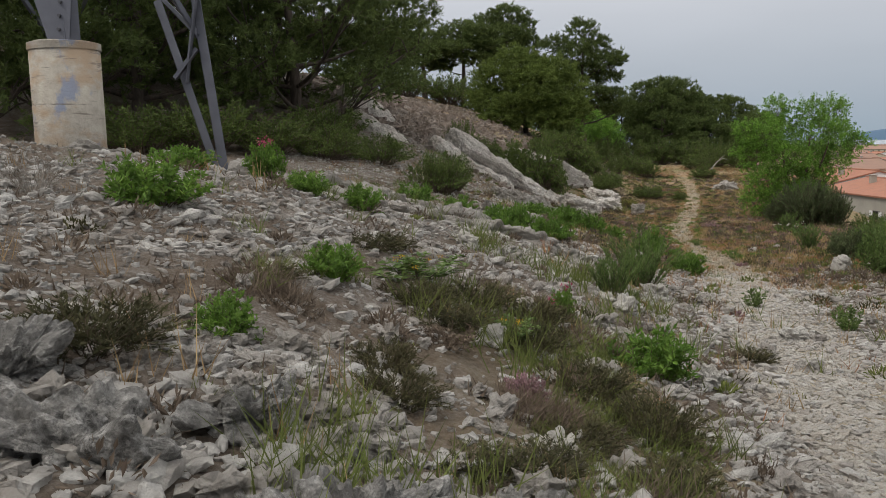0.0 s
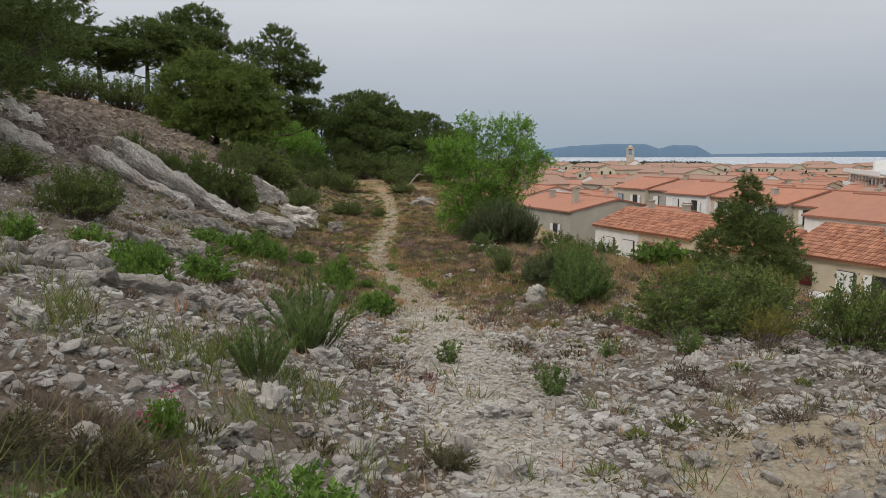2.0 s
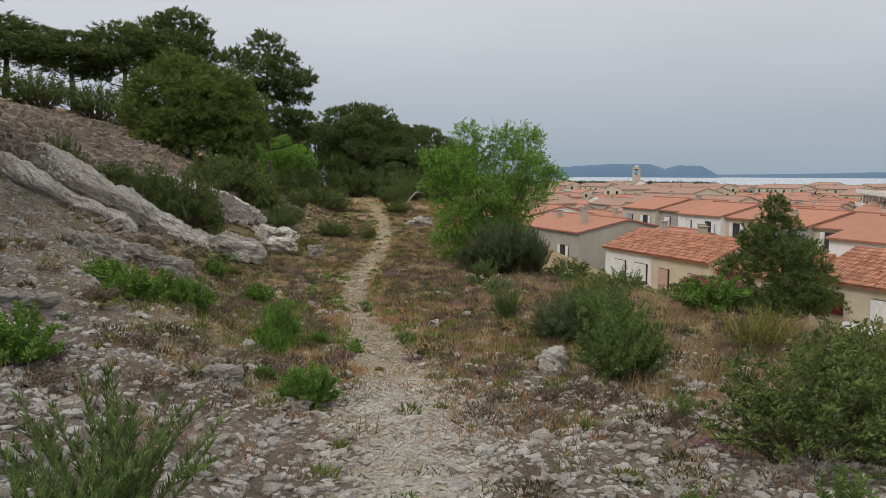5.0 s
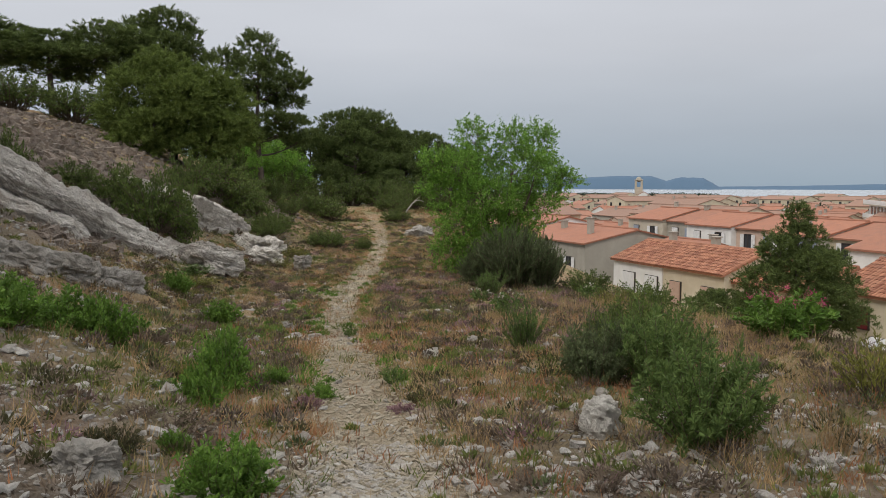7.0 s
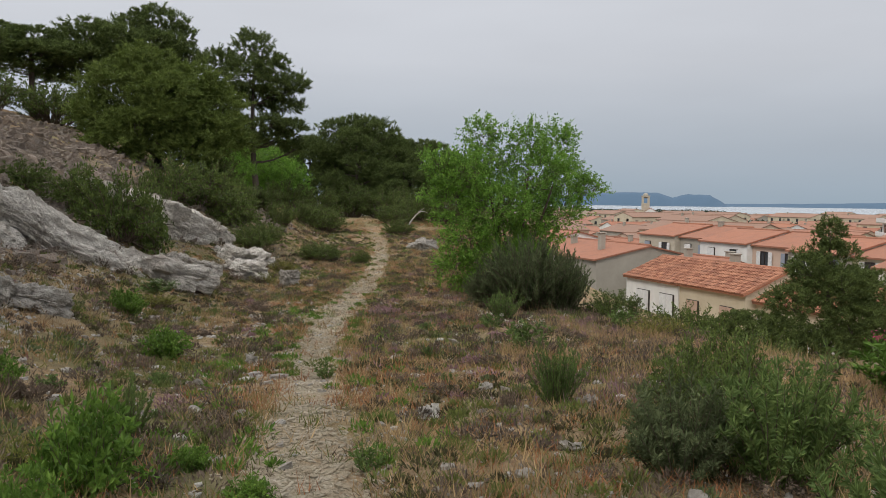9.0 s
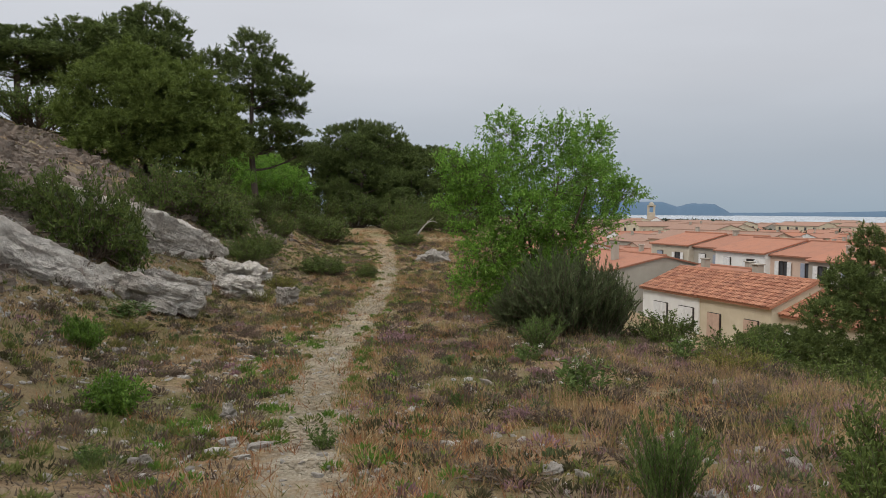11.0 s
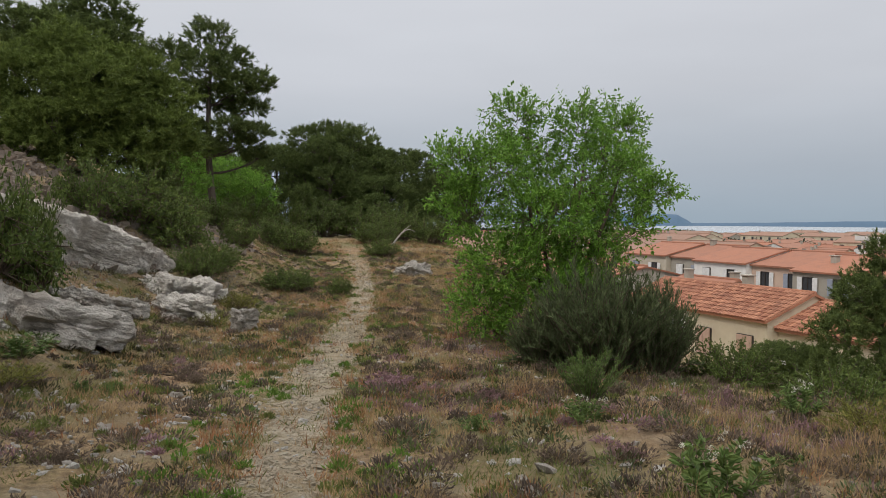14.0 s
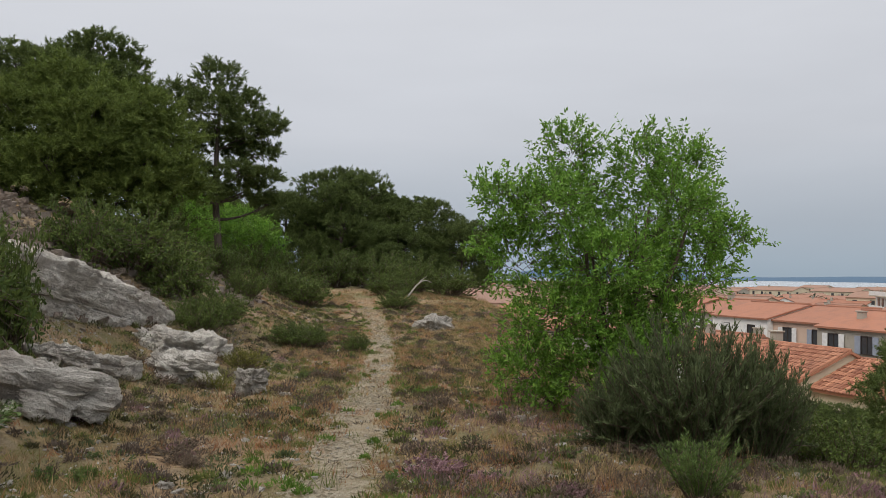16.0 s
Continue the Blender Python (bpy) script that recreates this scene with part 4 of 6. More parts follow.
def scattered(count, ylo, yhi, dlo, dhi, keep):
    """Places beside the path, by distance along and across it."""
    out = []
    while len(out) < count:
        y, d = spot.uniform(ylo, yhi), spot.uniform(dlo, dhi)
        if keep(y, d):
            out.append((lin(y, PATH_X) + d, y))
    return out


for x, y in scattered(190, 11, 36, -4.5, 5.2, lambda y, d: abs(d) > 0.65):
    plant("thyme", x, y, spot.uniform(0.10, 0.34), spot.uniform(0.08, 0.2))
for x, y in scattered(34, 3, 12, -3.5, 5, lambda y, d: abs(d) > 0.8):
    plant("thyme", x, y, spot.uniform(0.08, 0.2), spot.uniform(0.06, 0.14))
for x, y, r, h in [(0.38, 4.05, 0.13, 0.16), (7.48, 19.0, 0.2, 0.16), (7.9, 24.6, 0.36, 0.2), (8.25, 24.3, 0.2, 0.15), (4.3, 14.2, 0.14, 0.13), (3.0, 8.5, 0.1, 0.1), (5.9, 9.9, 0.2, 0.1), (8.6, 23.4, 0.16, 0.15), (8.9, 13.2, 0.2, 0.16), (5.0, 13.9, 0.13, 0.1)]:
    plant("purple", x, y, r, h)
for x, y in scattered(16, 16, 28, 0.8, 5.0, lambda y, d: True):
    plant("purple", x, y, spot.uniform(0.08, 0.22), spot.uniform(0.08, 0.16))
for x, y in scattered(40, 12, 40, -4, 4.5, lambda y, d: abs(d) > 0.3):
    plant("weed", x, y, spot.uniform(0.07, 0.16), spot.uniform(0.07, 0.18))
for x, y in scattered(12, 12, 26, -5, 5, lambda y, d: abs(d) > 1.0):
    plant("olive", x, y, spot.uniform(0.15, 0.3), spot.uniform(0.08, 0.16))


def flower_heads(rng, n, r, h, size, mat, base=0.75):
    """Loose round heads of petals above a plant."""
    at, dr = [], []
    for _ in range(n):
        a, o = rng.uniform(0, 6.28), r * math.sqrt(rng.uniform(0, 1))
        c = np.array([math.cos(a) * o, math.sin(a) * o, h * rng.uniform(base, 1.15)])
        at.append(c + rng.normal(0, size, (26, 3)) * [1, 1, 0.8])
        dr.append(rng.normal(0, 1, (26, 3)))
    v, t = leaf_mesh_arrays(rng, np.concatenate(at), np.concatenate(dr), size * 0.9, size * 0.55)
    return mesh_np("flowers", v, t, mat)


pick = np.random.default_rng(17)
for x, y, r, h, n, lab, mat in [(9.75, 15.0, 0.50, 0.50, 15, "valerian plant with deep pink flower heads on the slope's edge", PETAL), (0.85, 6.1, 0.10, 0.22, 2, "small plant with deep pink flower spikes in gravel", PETAL),
                                (-1.7, 7.9, 0.2, 0.35, 3, "small plant with deep pink flower spikes in gravel", PETAL)]:
    ob = thing("flowering_valerian", pose(x, y, zat(x, y) - 0.02), lab, "plant", "flowering valerian")
    st, fo = KINDS["leafy"][4][1]
    sc = Matrix.Diagonal((r, r, h, 1))
    part("branchwork", st, ob, m=sc)
    part("foliage", fo, ob, m=sc)
    tagged(part("blossom", flower_heads(pick, n, r * 0.9, h, 0.026, mat), ob, "deep pink flower heads"), kind="stuff")
for x, y, r, h, n, mat, lab in [(8.9, 22.0, 0.2, 0.22, 9, WHITE_PETAL, "low plant with small white flowers in dry grass"), (8.4, 19.6, 0.3, 0.4, 9, WHITE_PETAL, "wispy plant with small white flowers in dry grass"),
                                (4.0, 26.0, 0.4, 0.25, 20, WHITE_PETAL, "low plant with small white flowers in dry grass"), (-0.2, 5.6, 0.35, 0.16, 5, YELLOW_PETAL, "low plant with bright yellow flowers among stones"),
                                (0.35, 4.9, 0.2, 0.14, 4, YELLOW_PETAL, "low plant with bright yellow flowers among stones"), (11.0, 21.6, 0.25, 0.3, 12, WHITE_PETAL, "wispy plant with small white flowers in dry grass")]:
    ob = thing("wildflower", pose(x, y, zat(x, y) - 0.01), lab, "plant", "wildflowers")
    st, fo = KINDS["weed"][4][0]
    sc = Matrix.Diagonal((r, r, h, 1))
    tagged(part("branchwork", st, ob, m=sc), kind="stuff")
    part("foliage", fo, ob, m=sc)
    tagged(part("blossom", flower_heads(pick, n, r, h, 0.011, mat, 0.85), ob), kind="stuff")

# ---- dry and green grass ----


def grass(name, seed, count, blades, mat, label, where, length, width, lean=0.5, spread=0.05):
    rng = np.random.default_rng(seed)
    pts = strewn(rng, count, 2, 50, 1.25, -7, 6.5, where, 0.10) - [0, 0, 0.015]
    tall = rng.uniform(0.5, 1.3, (count, 1))
    pts, tall = np.repeat(pts, blades, axis=0), np.repeat(tall, blades, axis=0)
    n = len(pts)
    at = pts + np.c_[rng.normal(0, spread, (n, 2)), np.zeros(n)]
    d = unit(np.c_[rng.normal(0, lean, (n, 2)), np.ones(n)])
    v, t = blade_arrays(rng, at, d, length * tall * rng.uniform(0.4, 1.2, (n, 1)), width)
    return tagged(new(name, mesh_np(name, v, t, mat)), label, "grass", kind="stuff")


def herb_zone(y, d):
    z = np.clip((y - 9 + 0.35 * d) / 6, 0.10, 1)
    z = np.where(d < 0, z * np.clip((lin(y, FOOT) + 2.0 + d) / 1.5 + 0.25, 0.12, 1), z)
    z = z * np.clip((54 - y) / 10, 0.3, 1)
    return np.where(np.abs(d) < lin(y, [(0, 0.5), (14, 0.30), (20, 0.24), (30, 0.34), (45, 0.25)]), 0.16 * z, z)


grass("dry_grass", 3, 9500, 11, STRAW, "thin dry straw-coloured grass over the hillside", herb_zone, 0.15, 0.009)
grass("russet_grass", 5, 4000, 11, RUSSET, "reddish dry grass beside the path", lambda y, d: herb_zone(y, d) * np.where((d > -1.5) & (d < 4), 1.0, 0.25), 0.14, 0.009)
grass("green_grass", 7, 9500, 10, GRASS, "short green grass tufts along the path", herb_zone, 0.12, 0.010, 0.6)
grass("grey_herbs", 9, 8000, 14, THYME, "grey-brown low herbs over stony ground", lambda y, d: np.maximum(herb_zone(y, d), np.where(np.abs(d) > 0.7, 0.25, 0.0)), 0.075, 0.014, 0.8)
grass("long_grass", 13, 700, 16, GRASS, "longer green grass blades among the stones", lambda y, d: np.where((y < 8) & (d > -3) & (d < -0.9), 1.0, 0.06), 0.26, 0.009, 0.5)
grass("pale_grass", 15, 3600, 12, STRAW, "pale seeded grass on the slope's edge", lambda y, d: np.where((d > 2.2) & (y > 11), 1.0, 0.02), 0.24, 0.007, 0.35)
grass("pink_grass", 23, 1700, 12, THYME_PINK, "dusty pink seeded grass on the open slope", lambda y, d: np.where((d > 0.7) & (y > 13) & (y < 32), 1.0, 0.03) * herb_zone(y, d), 0.13, 0.012, 0.5)


def tangle(y, d):
    x = lin(y, PATH_X) + d
    return np.where((np.hypot((x - 0.1) / 1.0, (y - 5.4) / 0.8) < 1) | (np.hypot((x - 0.75) / 0.5, (y - 3.9) / 0.9) < 1) | (np.hypot((x + 0.8) / 0.4, (y - 4.6) / 0.4) < 1), 1.0, 0.0)


grass("dry_tangle", 17, 240, 34, THYME, "tangled brown dry grass among stones", tangle, 0.13, 0.007, 0.9)
grass("green_tangle", 19, 200, 30, GRASS, "tangled olive-green grass among stones", tangle, 0.15, 0.008, 0.9)
grass("mossy_herbs", 21, 4600, 16, OLIVE, "yellow-green low herbs in patches", lambda y, d: herb_zone(y, d) * np.where((d < -0.4) | (d > 2.5), 1.0, 0.4), 0.07, 0.011, 0.8)


def cushions(name, seed, count, mat, label, where, size, leaf, leaves=64, tall=0.6):
    """Small rounded tufts of herbs, too many to count."""
    rng = np.random.default_rng(seed)
    pts = strewn(rng, count, 2, 46, 1.3, -6, 6.5, where, -0.15)
    r = size * rng.uniform(0.4, 1.5, (count, 1, 1))
    v = unit(rng.normal(0, 1, (count, leaves, 3)))
    v[:, :, 2] = np.abs(v[:, :, 2])
    at = pts[:, None] - [0, 0, 0.01] + v * r * rng.uniform(0.5, 1.0, (count, leaves, 1)) * [1, 1, tall]
    v, t = leaf_mesh_arrays(rng, at.reshape(-1, 3), (v + [0, 0, 0.5]).reshape(-1, 3), leaf, leaf * 0.3, jitter=0.5)
    return tagged(new(name, mesh_np(name, v, t, mat)), label, "herbs", kind="stuff")


def beside(y, d):
    return np.where(np.abs(d) > 0.45, herb_zone(y, d), 0.0)


cushions("brown_herbs", 51, 1500, THYME, "grey-brown rounded herb tufts over the hillside", lambda y, d: np.maximum(beside(y, d), np.where(np.abs(d) > 0.6, 0.12, 0)), 0.12, 0.05, 72, 0.75)
cushions("olive_herbs", 53, 800, MOSS, "dull green rounded herb tufts over the hillside", beside, 0.12, 0.055)
cushions("green_herbs", 55, 1300, GRASS, "fresh green small leafy tufts along the path", herb_zone, 0.09, 0.055)
cushions("dark_herbs", 52, 240, MOUND, "dark grey-brown thyme mounds over the hillside", beside, 0.20, 0.05, 150, 0.7)
cushions("path_herbs", 56, 200, LEAFY, "small fresh green rosettes at the path's edge", lambda y, d: np.where((np.abs(d) < 1.1) & (np.abs(d) > 0.2) & (y > 15), 1.0, 0.0), 0.09, 0.055)
cushions("grey_green_herbs", 57, 320, GREYSCRUB, "grey-green rounded herb tufts over the hillside", beside, 0.14, 0.055)
cushions("purple_herbs", 59, 120, THYME_PINK, "dusty purple flowering herb tufts on the slope", lambda y, d: np.where((d > 0.5) | (d < -1.0), 1.0, 0.0) * herb_zone(y, d), 0.13, 0.05, 80)

# ---- rocks and stones ----


def rock_mesh(name, seed, size, mat, cuts=12, layers=0.0, amount=0.16, square=4.0, groove=0.0, crag=0.0):
    """A weathered block: a rounded box with ledges and broken faces."""
    bm = bmesh.new()
    bmesh.ops.create_cube(bm, size=2)
    bmesh.ops.subdivide_edges(bm, edges=bm.edges, cuts=cuts, use_grid_fill=True)
    sx, sy, sz = size
    for v in bm.verts:
        c = v.co
        n = (abs(c.x) ** square + abs(c.y) ** square + abs(c.z) ** square) ** (1 / square)
        q = Vector((c.x / n * sx, c.y / n * sy, c.z / n * sz))
        s = seed * 7.3
        big = 1.0 / max(sx, sy, sz)
        w = Vector((q.x + s, q.y, q.z))
        f = noise.fractal(w * 1.6 * big, 0.8, 2.1, 6) * amount * 0.8
        f += amount * 0.9 * (noise.voronoi(w * 2.6 * big)[0][1] - noise.voronoi(w * 2.6 * big)[0][0] - 0.35)
        f += amount * 0.5 * noise.cell(Vector((q.x * 2.3 * big + s, q.y * 2.3 * big, q.z * 4.0 * big)))
        f += amount * 0.35 * noise.noise(w * 9.0 * big)
        f += min(0.014, max(sx, sy) * 0.05) * (noise.noise(w * 11) + 0.6 * noise.noise(w * 27))
        if crag:
            f += crag * (noise.turbulence(w * 6, 4, True) - 0.6) * 2
        if layers:
            u = (q.z * layers + 0.5 * noise.noise(q * 0.7)) % 1.0
            f += 0.10 * (min(1.0, u * 4) - 0.5) * (0.6 + 0.8 * noise.cell((q.x * 1.1 + s, q.y * 1.1, math.floor(q.z * layers))))
        q += c.normalized() * f
        if groove:
            q.z += groove * (noise.noise((q.x * 0.7, q.y * 5.0, s)) + 0.5 * noise.cell((q.x * 1.3, q.y * 6.0, s)))
        v.co = q
    return mesh_bm(name, bm, mat, False)


def rock(name, seed, at, size, m, mat, label, group="", **kw):
    me = rock_mesh(name, seed, size, mat, **kw)
    ob = new(name, me)
    ob.matrix_basis = Matrix.Translation(at) @ m
    return tagged(ob, label, "rock", group)


def dipping(top, end, wide=(0.47, -0.70, -0.53)):
    """A turn whose x runs down the dip from top to end, whose y lies across it and whose z leaves the bed."""
    a = (Vector(end) - Vector(top)).normalized()
    n = a.cross(Vector(wide)).normalized()
    if n.z < 0:
        n = -n
    w = n.cross(a)
    return Matrix((a, w, n)).transposed().to_4x4()


DIP = dipping((0.3, 24.2, 1.95), (4.05, 28.6, -0.55))
rock("rock_slab", 1, (2.2, 25.95, 0.30), (3.15, 0.72, 0.32), DIP, STRATA, "long tilted pale limestone slab rising from the slope", layers=0, cuts=68, amount=0.10, square=8.0, groove=0.09, crag=0.06)
rock("rock_slab", 2, (-1.7, 26.6, 2.0), (2.2, 0.7, 0.4), DIP, STRATA, "tilted limestone slab at the top of the slope", layers=1.4, cuts=44, amount=0.12, square=6.0, groove=0.06, crag=0.035)
rock("rock_slab", 3, (0.75, 23.6, 0.72), (1.7, 0.5, 0.30), DIP, STRATA, "broken limestone ledge below the long slab", layers=1.6, cuts=40, amount=0.14, square=6.0, groove=0.06, crag=0.035)
rock("rock_slab", 4, (-1.2, 22.6, 1.35), (1.8, 0.6, 0.35), DIP, STRATA, "broken limestone ledge below the long slab", layers=1.6, cuts=40, amount=0.14, square=6.0, groove=0.06, crag=0.035)
rock("rock_slab", 15, (-3.4, 24.6, 2.35), (1.9, 0.6, 0.35), DIP, STRATA, "tilted limestone slab at the top of the slope", layers=1.4, cuts=40, amount=0.13, square=6.0, groove=0.06, crag=0.035)
BED = dipping((3.4, 31.0, 0.95), (5.4, 33.6, 0.15), (0.55, -0.75, -0.1))
rock("boulder", 5, (3.95, 32.1, 0.28), (1.6, 0.7, 0.60), BED, STRATA, "angular layered limestone block on the slope", layers=2.6, cuts=51, amount=0.09, square=10.0, crag=0.035)
rock("boulder", 6, (5.2, 33.85, -0.14), (0.8, 0.55, 0.42), BED @ pose(0, 0, 0, 0, 10, 8), STRATA, "angular limestone block leaning on a larger one", layers=1.6, cuts=37, amount=0.08, square=9.0, crag=0.035)
rock("boulder", 7, (3.0, 30.4, 0.85), (0.8, 0.5, 0.35), BED, STRATA, "angular layered limestone block on the slope", layers=1.8, cuts=37, amount=0.09, square=9.0, crag=0.035)
rock("rock_slab", 16, (4.55, 30.1, -0.62), (1.0, 0.5, 0.16), BED @ pose(0, 0, 0, -14, 0, 0), STRATA, "low pale limestone ledge in the grass", layers=0, cuts=40, amount=0.10, square=6.0, groove=0.04, crag=0.035)
rock("boulder", 17, (5.9, 32.7, -0.62), (0.55, 0.35, 0.2), BED, STRATA, "low flat limestone block at the slope's foot", layers=2.0, cuts=27, amount=0.10, square=7.0, crag=0.035)
rock("boulder", 8, (6.5, 33.6, -0.80), (0.55, 0.4, 0.22), pose(0, 0, 0, 4, 6, 60), STRATA, "low flat limestone block in the grass", layers=2.0, amount=0.15)
rock("boulder", 9, (6.1, 31.4, -0.85), (0.5, 0.35, 0.2), pose(0, 0, 0, 4, 6, 10), STRATA, "low flat limestone block in the grass", layers=2.0, amount=0.15)
rock("boulder", 10, (4.3, 27.6, -0.62), (0.75, 0.5, 0.25), pose(0, 0, 0, 0, 16, 30), STRATA, "low flat limestone block at the slope's foot", layers=2.0, amount=0.18)
rock("boulder", 11, (13.5, 40.2, -0.85), (0.6, 0.4, 0.3), pose(0, 0, 0, 0, 0, 30), LIMESTONE, "pale grey boulder at the end of the path", amount=0.15)
rock("boulder", 12, (6.12, 12.75, -0.50), (0.16, 0.12, 0.18), pose(0, 0, 0, 0, 6, 30), PALE_ROCK, "pale pointed limestone rock beside a shrub", amount=0.03, square=3.0)
rock("boulder", 13, (2.82, 12.05, -0.22), (0.16, 0.11, 0.10), pose(0, 0, 0, 0, 6, 10), LIMESTONE, "brownish flat-topped stone on gravel", amount=0.05)
rock("boulder", 14, (7.0, 30.2, -0.95), (0.22, 0.18, 0.2), pose(0, 0, 0, 0, 0, 10), LIMESTONE, "upright grey stone at the edge of the grass", amount=0.07)
for i, (x, y, sx, sy, sz, lab) in enumerate([(-1.15, 2.45, 0.50, 0.30, 0.09, "rough grey bedrock breaking through the gravel"), (-0.35, 2.25, 0.45, 0.32, 0.09, "rough grey bedrock breaking through the gravel"), (-0.75, 2.85, 0.36, 0.22, 0.08, "rough grey bedrock breaking through the gravel"),
                                             (0.15, 2.5, 0.30, 0.25, 0.07, "rough grey bedrock breaking through the gravel"), (-1.6, 2.75, 0.3, 0.22, 0.08, "rough grey bedrock breaking through the gravel")]):
    rock("bedrock", 20 + i, (x, y, zat(x, y) - 0.02), (sx * 0.8, sy * 0.8, sz), pose(0, 0, 0, -10, 14, i * 47), LICHEN, lab, "bedrock", cuts=54, amount=0.11, square=4.0, crag=0.03)
for i, (x, y, sx, sy, sz) in enumerate([(-1.4, 8.9, 0.9, 0.35, 0.14), (-0.4, 8.6, 0.8, 0.3, 0.12), (0.5, 8.9, 0.7, 0.3, 0.12), (-2.4, 9.8, 0.9, 0.4, 0.15), (-3.3, 9.4, 0.8, 0.5, 0.15), (-0.9, 10.2, 0.8, 0.3, 0.12), (0.1, 9.9, 0.5, 0.25, 0.10),
                                        (1.4, 9.4, 0.45, 0.25, 0.09), (-4.3, 8.8, 0.9, 0.5, 0.18), (-2.9, 7.9, 0.6, 0.3, 0.1), (0.9, 13.2, 0.6, 0.3, 0.12), (1.6, 19.4, 0.8, 0.45, 0.2), (2.3, 20.8, 0.7, 0.4, 0.18)]):
    rock("rock_ledge", 40 + i, (x, y, zat(x, y) - 0.02), (sx, sy, sz), pose(0, 0, 0, -6, 17, 4 + i * 3), LIMESTONE, "flat pale limestone ledge breaking through gravel", "rock ledges", layers=0, cuts=32, amount=0.08, square=9.0, crag=0.05)

CHIP_V = np.array([(x, y, z) for x in (-1, 1) for y in (-1, 1) for z in (-1, 1)], float) * 0.75
CHIP_F = np.array([(0, 1, 3), (0, 3, 2), (4, 6, 7), (4, 7, 5), (0, 4, 5), (0, 5, 1), (2, 3, 7), (2, 7, 6), (0, 2, 6), (0, 6, 4), (1, 5, 7), (1, 7, 3)])


ICO = bmesh.new()
bmesh.ops.create_icosphere(ICO, subdivisions=1, radius=1.0)
ROUND_V = np.array([v.co[:] for v in ICO.verts])
ROUND_F = np.array([[v.index for v in f.verts] for f in ICO.faces])
ICO.free()


def pebbles(name, seed, count, where, size, mat, label, flat=0.5, reach=-8, far=46.6, bare=-0.3, worn=False, spread=0.45):
    """Countless chips of stone, each with its own shape and tilt."""
    rng = np.random.default_rng(seed)
    pts = strewn(rng, count, 1.6, far, 1.7, reach, 6, where, bare)
    n = len(pts)
    shape_v, shape_f = (ROUND_V, ROUND_F) if worn else (CHIP_V, CHIP_F)
    base = shape_v[None] * rng.uniform(0.62 if worn else 0.45, 1.15, (n, len(shape_v), 3))
    sc = size * np.exp(np.clip(rng.normal(0, spread, (n, 1, 1)), -1.2, 1.0)) * np.concatenate([rng.uniform(0.8, 1.5, (n, 1, 1)), rng.uniform(0.6, 1.0, (n, 1, 1)), flat * rng.uniform(0.6, 1.2, (n, 1, 1))], 2)
    base = base * sc
    a = rng.uniform(0, 6.28, (n, 1))
    ti = rng.normal(0, 0.25, (n, 1))
    x = base[:, :, 0] * np.cos(a) - base[:, :, 1] * np.sin(a)
    y = base[:, :, 0] * np.sin(a) + base[:, :, 1] * np.cos(a)
    z = base[:, :, 2] + x * ti
    v = np.stack([x, y, z], 2) + pts[:, None, :] + np.array([0, 0, 0.2]) * sc[:, :, 2:3]
    f = shape_f[None] + (np.arange(n) * len(shape_v))[:, None, None]
    return tagged(new(name, mesh_np(name, v.reshape(-1, 3), f.reshape(-1, 3), mat)), label, "stones", kind="stuff")


def gravel_zone(y, d):
    g = np.clip((15.5 - y - 0.3 * d) / 5, np.where(d < 1, 0.2, 0.1), 1)
    g = np.where(d < -lin(y, FOOT) - 1.0, np.maximum(g, 0.55) * np.clip((36 - y) / 4, 0, 1), g)
    return g * np.where(np.abs(d) > 0.4, 0.8, 0.5)


def soil_patch(y, d):
    """Bare brown soil with dry herbs, where few stones lie."""
    x = lin(y, PATH_X) + d
    return (np.hypot((x - 0.55) / 0.75, (y - 3.7) / 1.7) < 1) | (np.hypot((x + 1.2) / 1.2, (y - 4.2) / 0.5) < 1) | (np.hypot((x - 0.2) / 1.1, (y - 5.4) / 0.8) < 1)


def sandy(y, d):
    return np.hypot((lin(y, PATH_X) + d - 4.75) / 1.2, (y - 5.6) / 0.95) < 1


def near_gravel(y, d):
    return gravel_zone(y, d) * np.where(np.abs(d) > 0.5, 1.0, 0.25) * np.where(soil_patch(y, d), 0.12, 1.0) * np.where(sandy(y, d), 0.08, 1.0)


def trodden(y, d):
    return np.clip(1.25 - np.abs(d) / lin(y, [(0, 0.75), (10, 0.6), (16, 0.42), (27, 0.5), (45, 0.6)]), 0, 1) * np.clip((46 - y) / 7, 0, 1)


pebbles("gravel", 2, 56000, lambda y, d: gravel_zone(y, d) * np.where(soil_patch(y, d), 0.45, 1.0) * np.where(sandy(y, d), 0.35, 1.0), 0.020, PEBBLE, "loose grey limestone chips over the hillside", 0.6)
pebbles("path_gravel", 4, 13000, lambda y, d: trodden(y, d) * (y > 11), 0.017, PALE_PEBBLE, "fine pale chips trodden into the path", 0.5, -2)
pebbles("white_path_gravel", 5, 16000, lambda y, d: np.clip(1.3 - np.abs(d) / 0.55, 0, 1), 0.019, PALE_CHIP, "white limestone chips covering the path", 0.55, -1.2, 13, -0.7, worn=True)
pebbles("rubble", 6, 15000, near_gravel, 0.034, PEBBLE, "hand-sized grey limestone rubble", 0.6, -7, 30, worn=True)
pebbles("scree", 8, 9000, lambda y, d: np.where((y > 22) & (y < 44) & (d < -lin(y, FOOT) - 1.5), 1.0, 0.0), 0.085, SCREE, "brown scree on the upper slope", 0.6, -15)

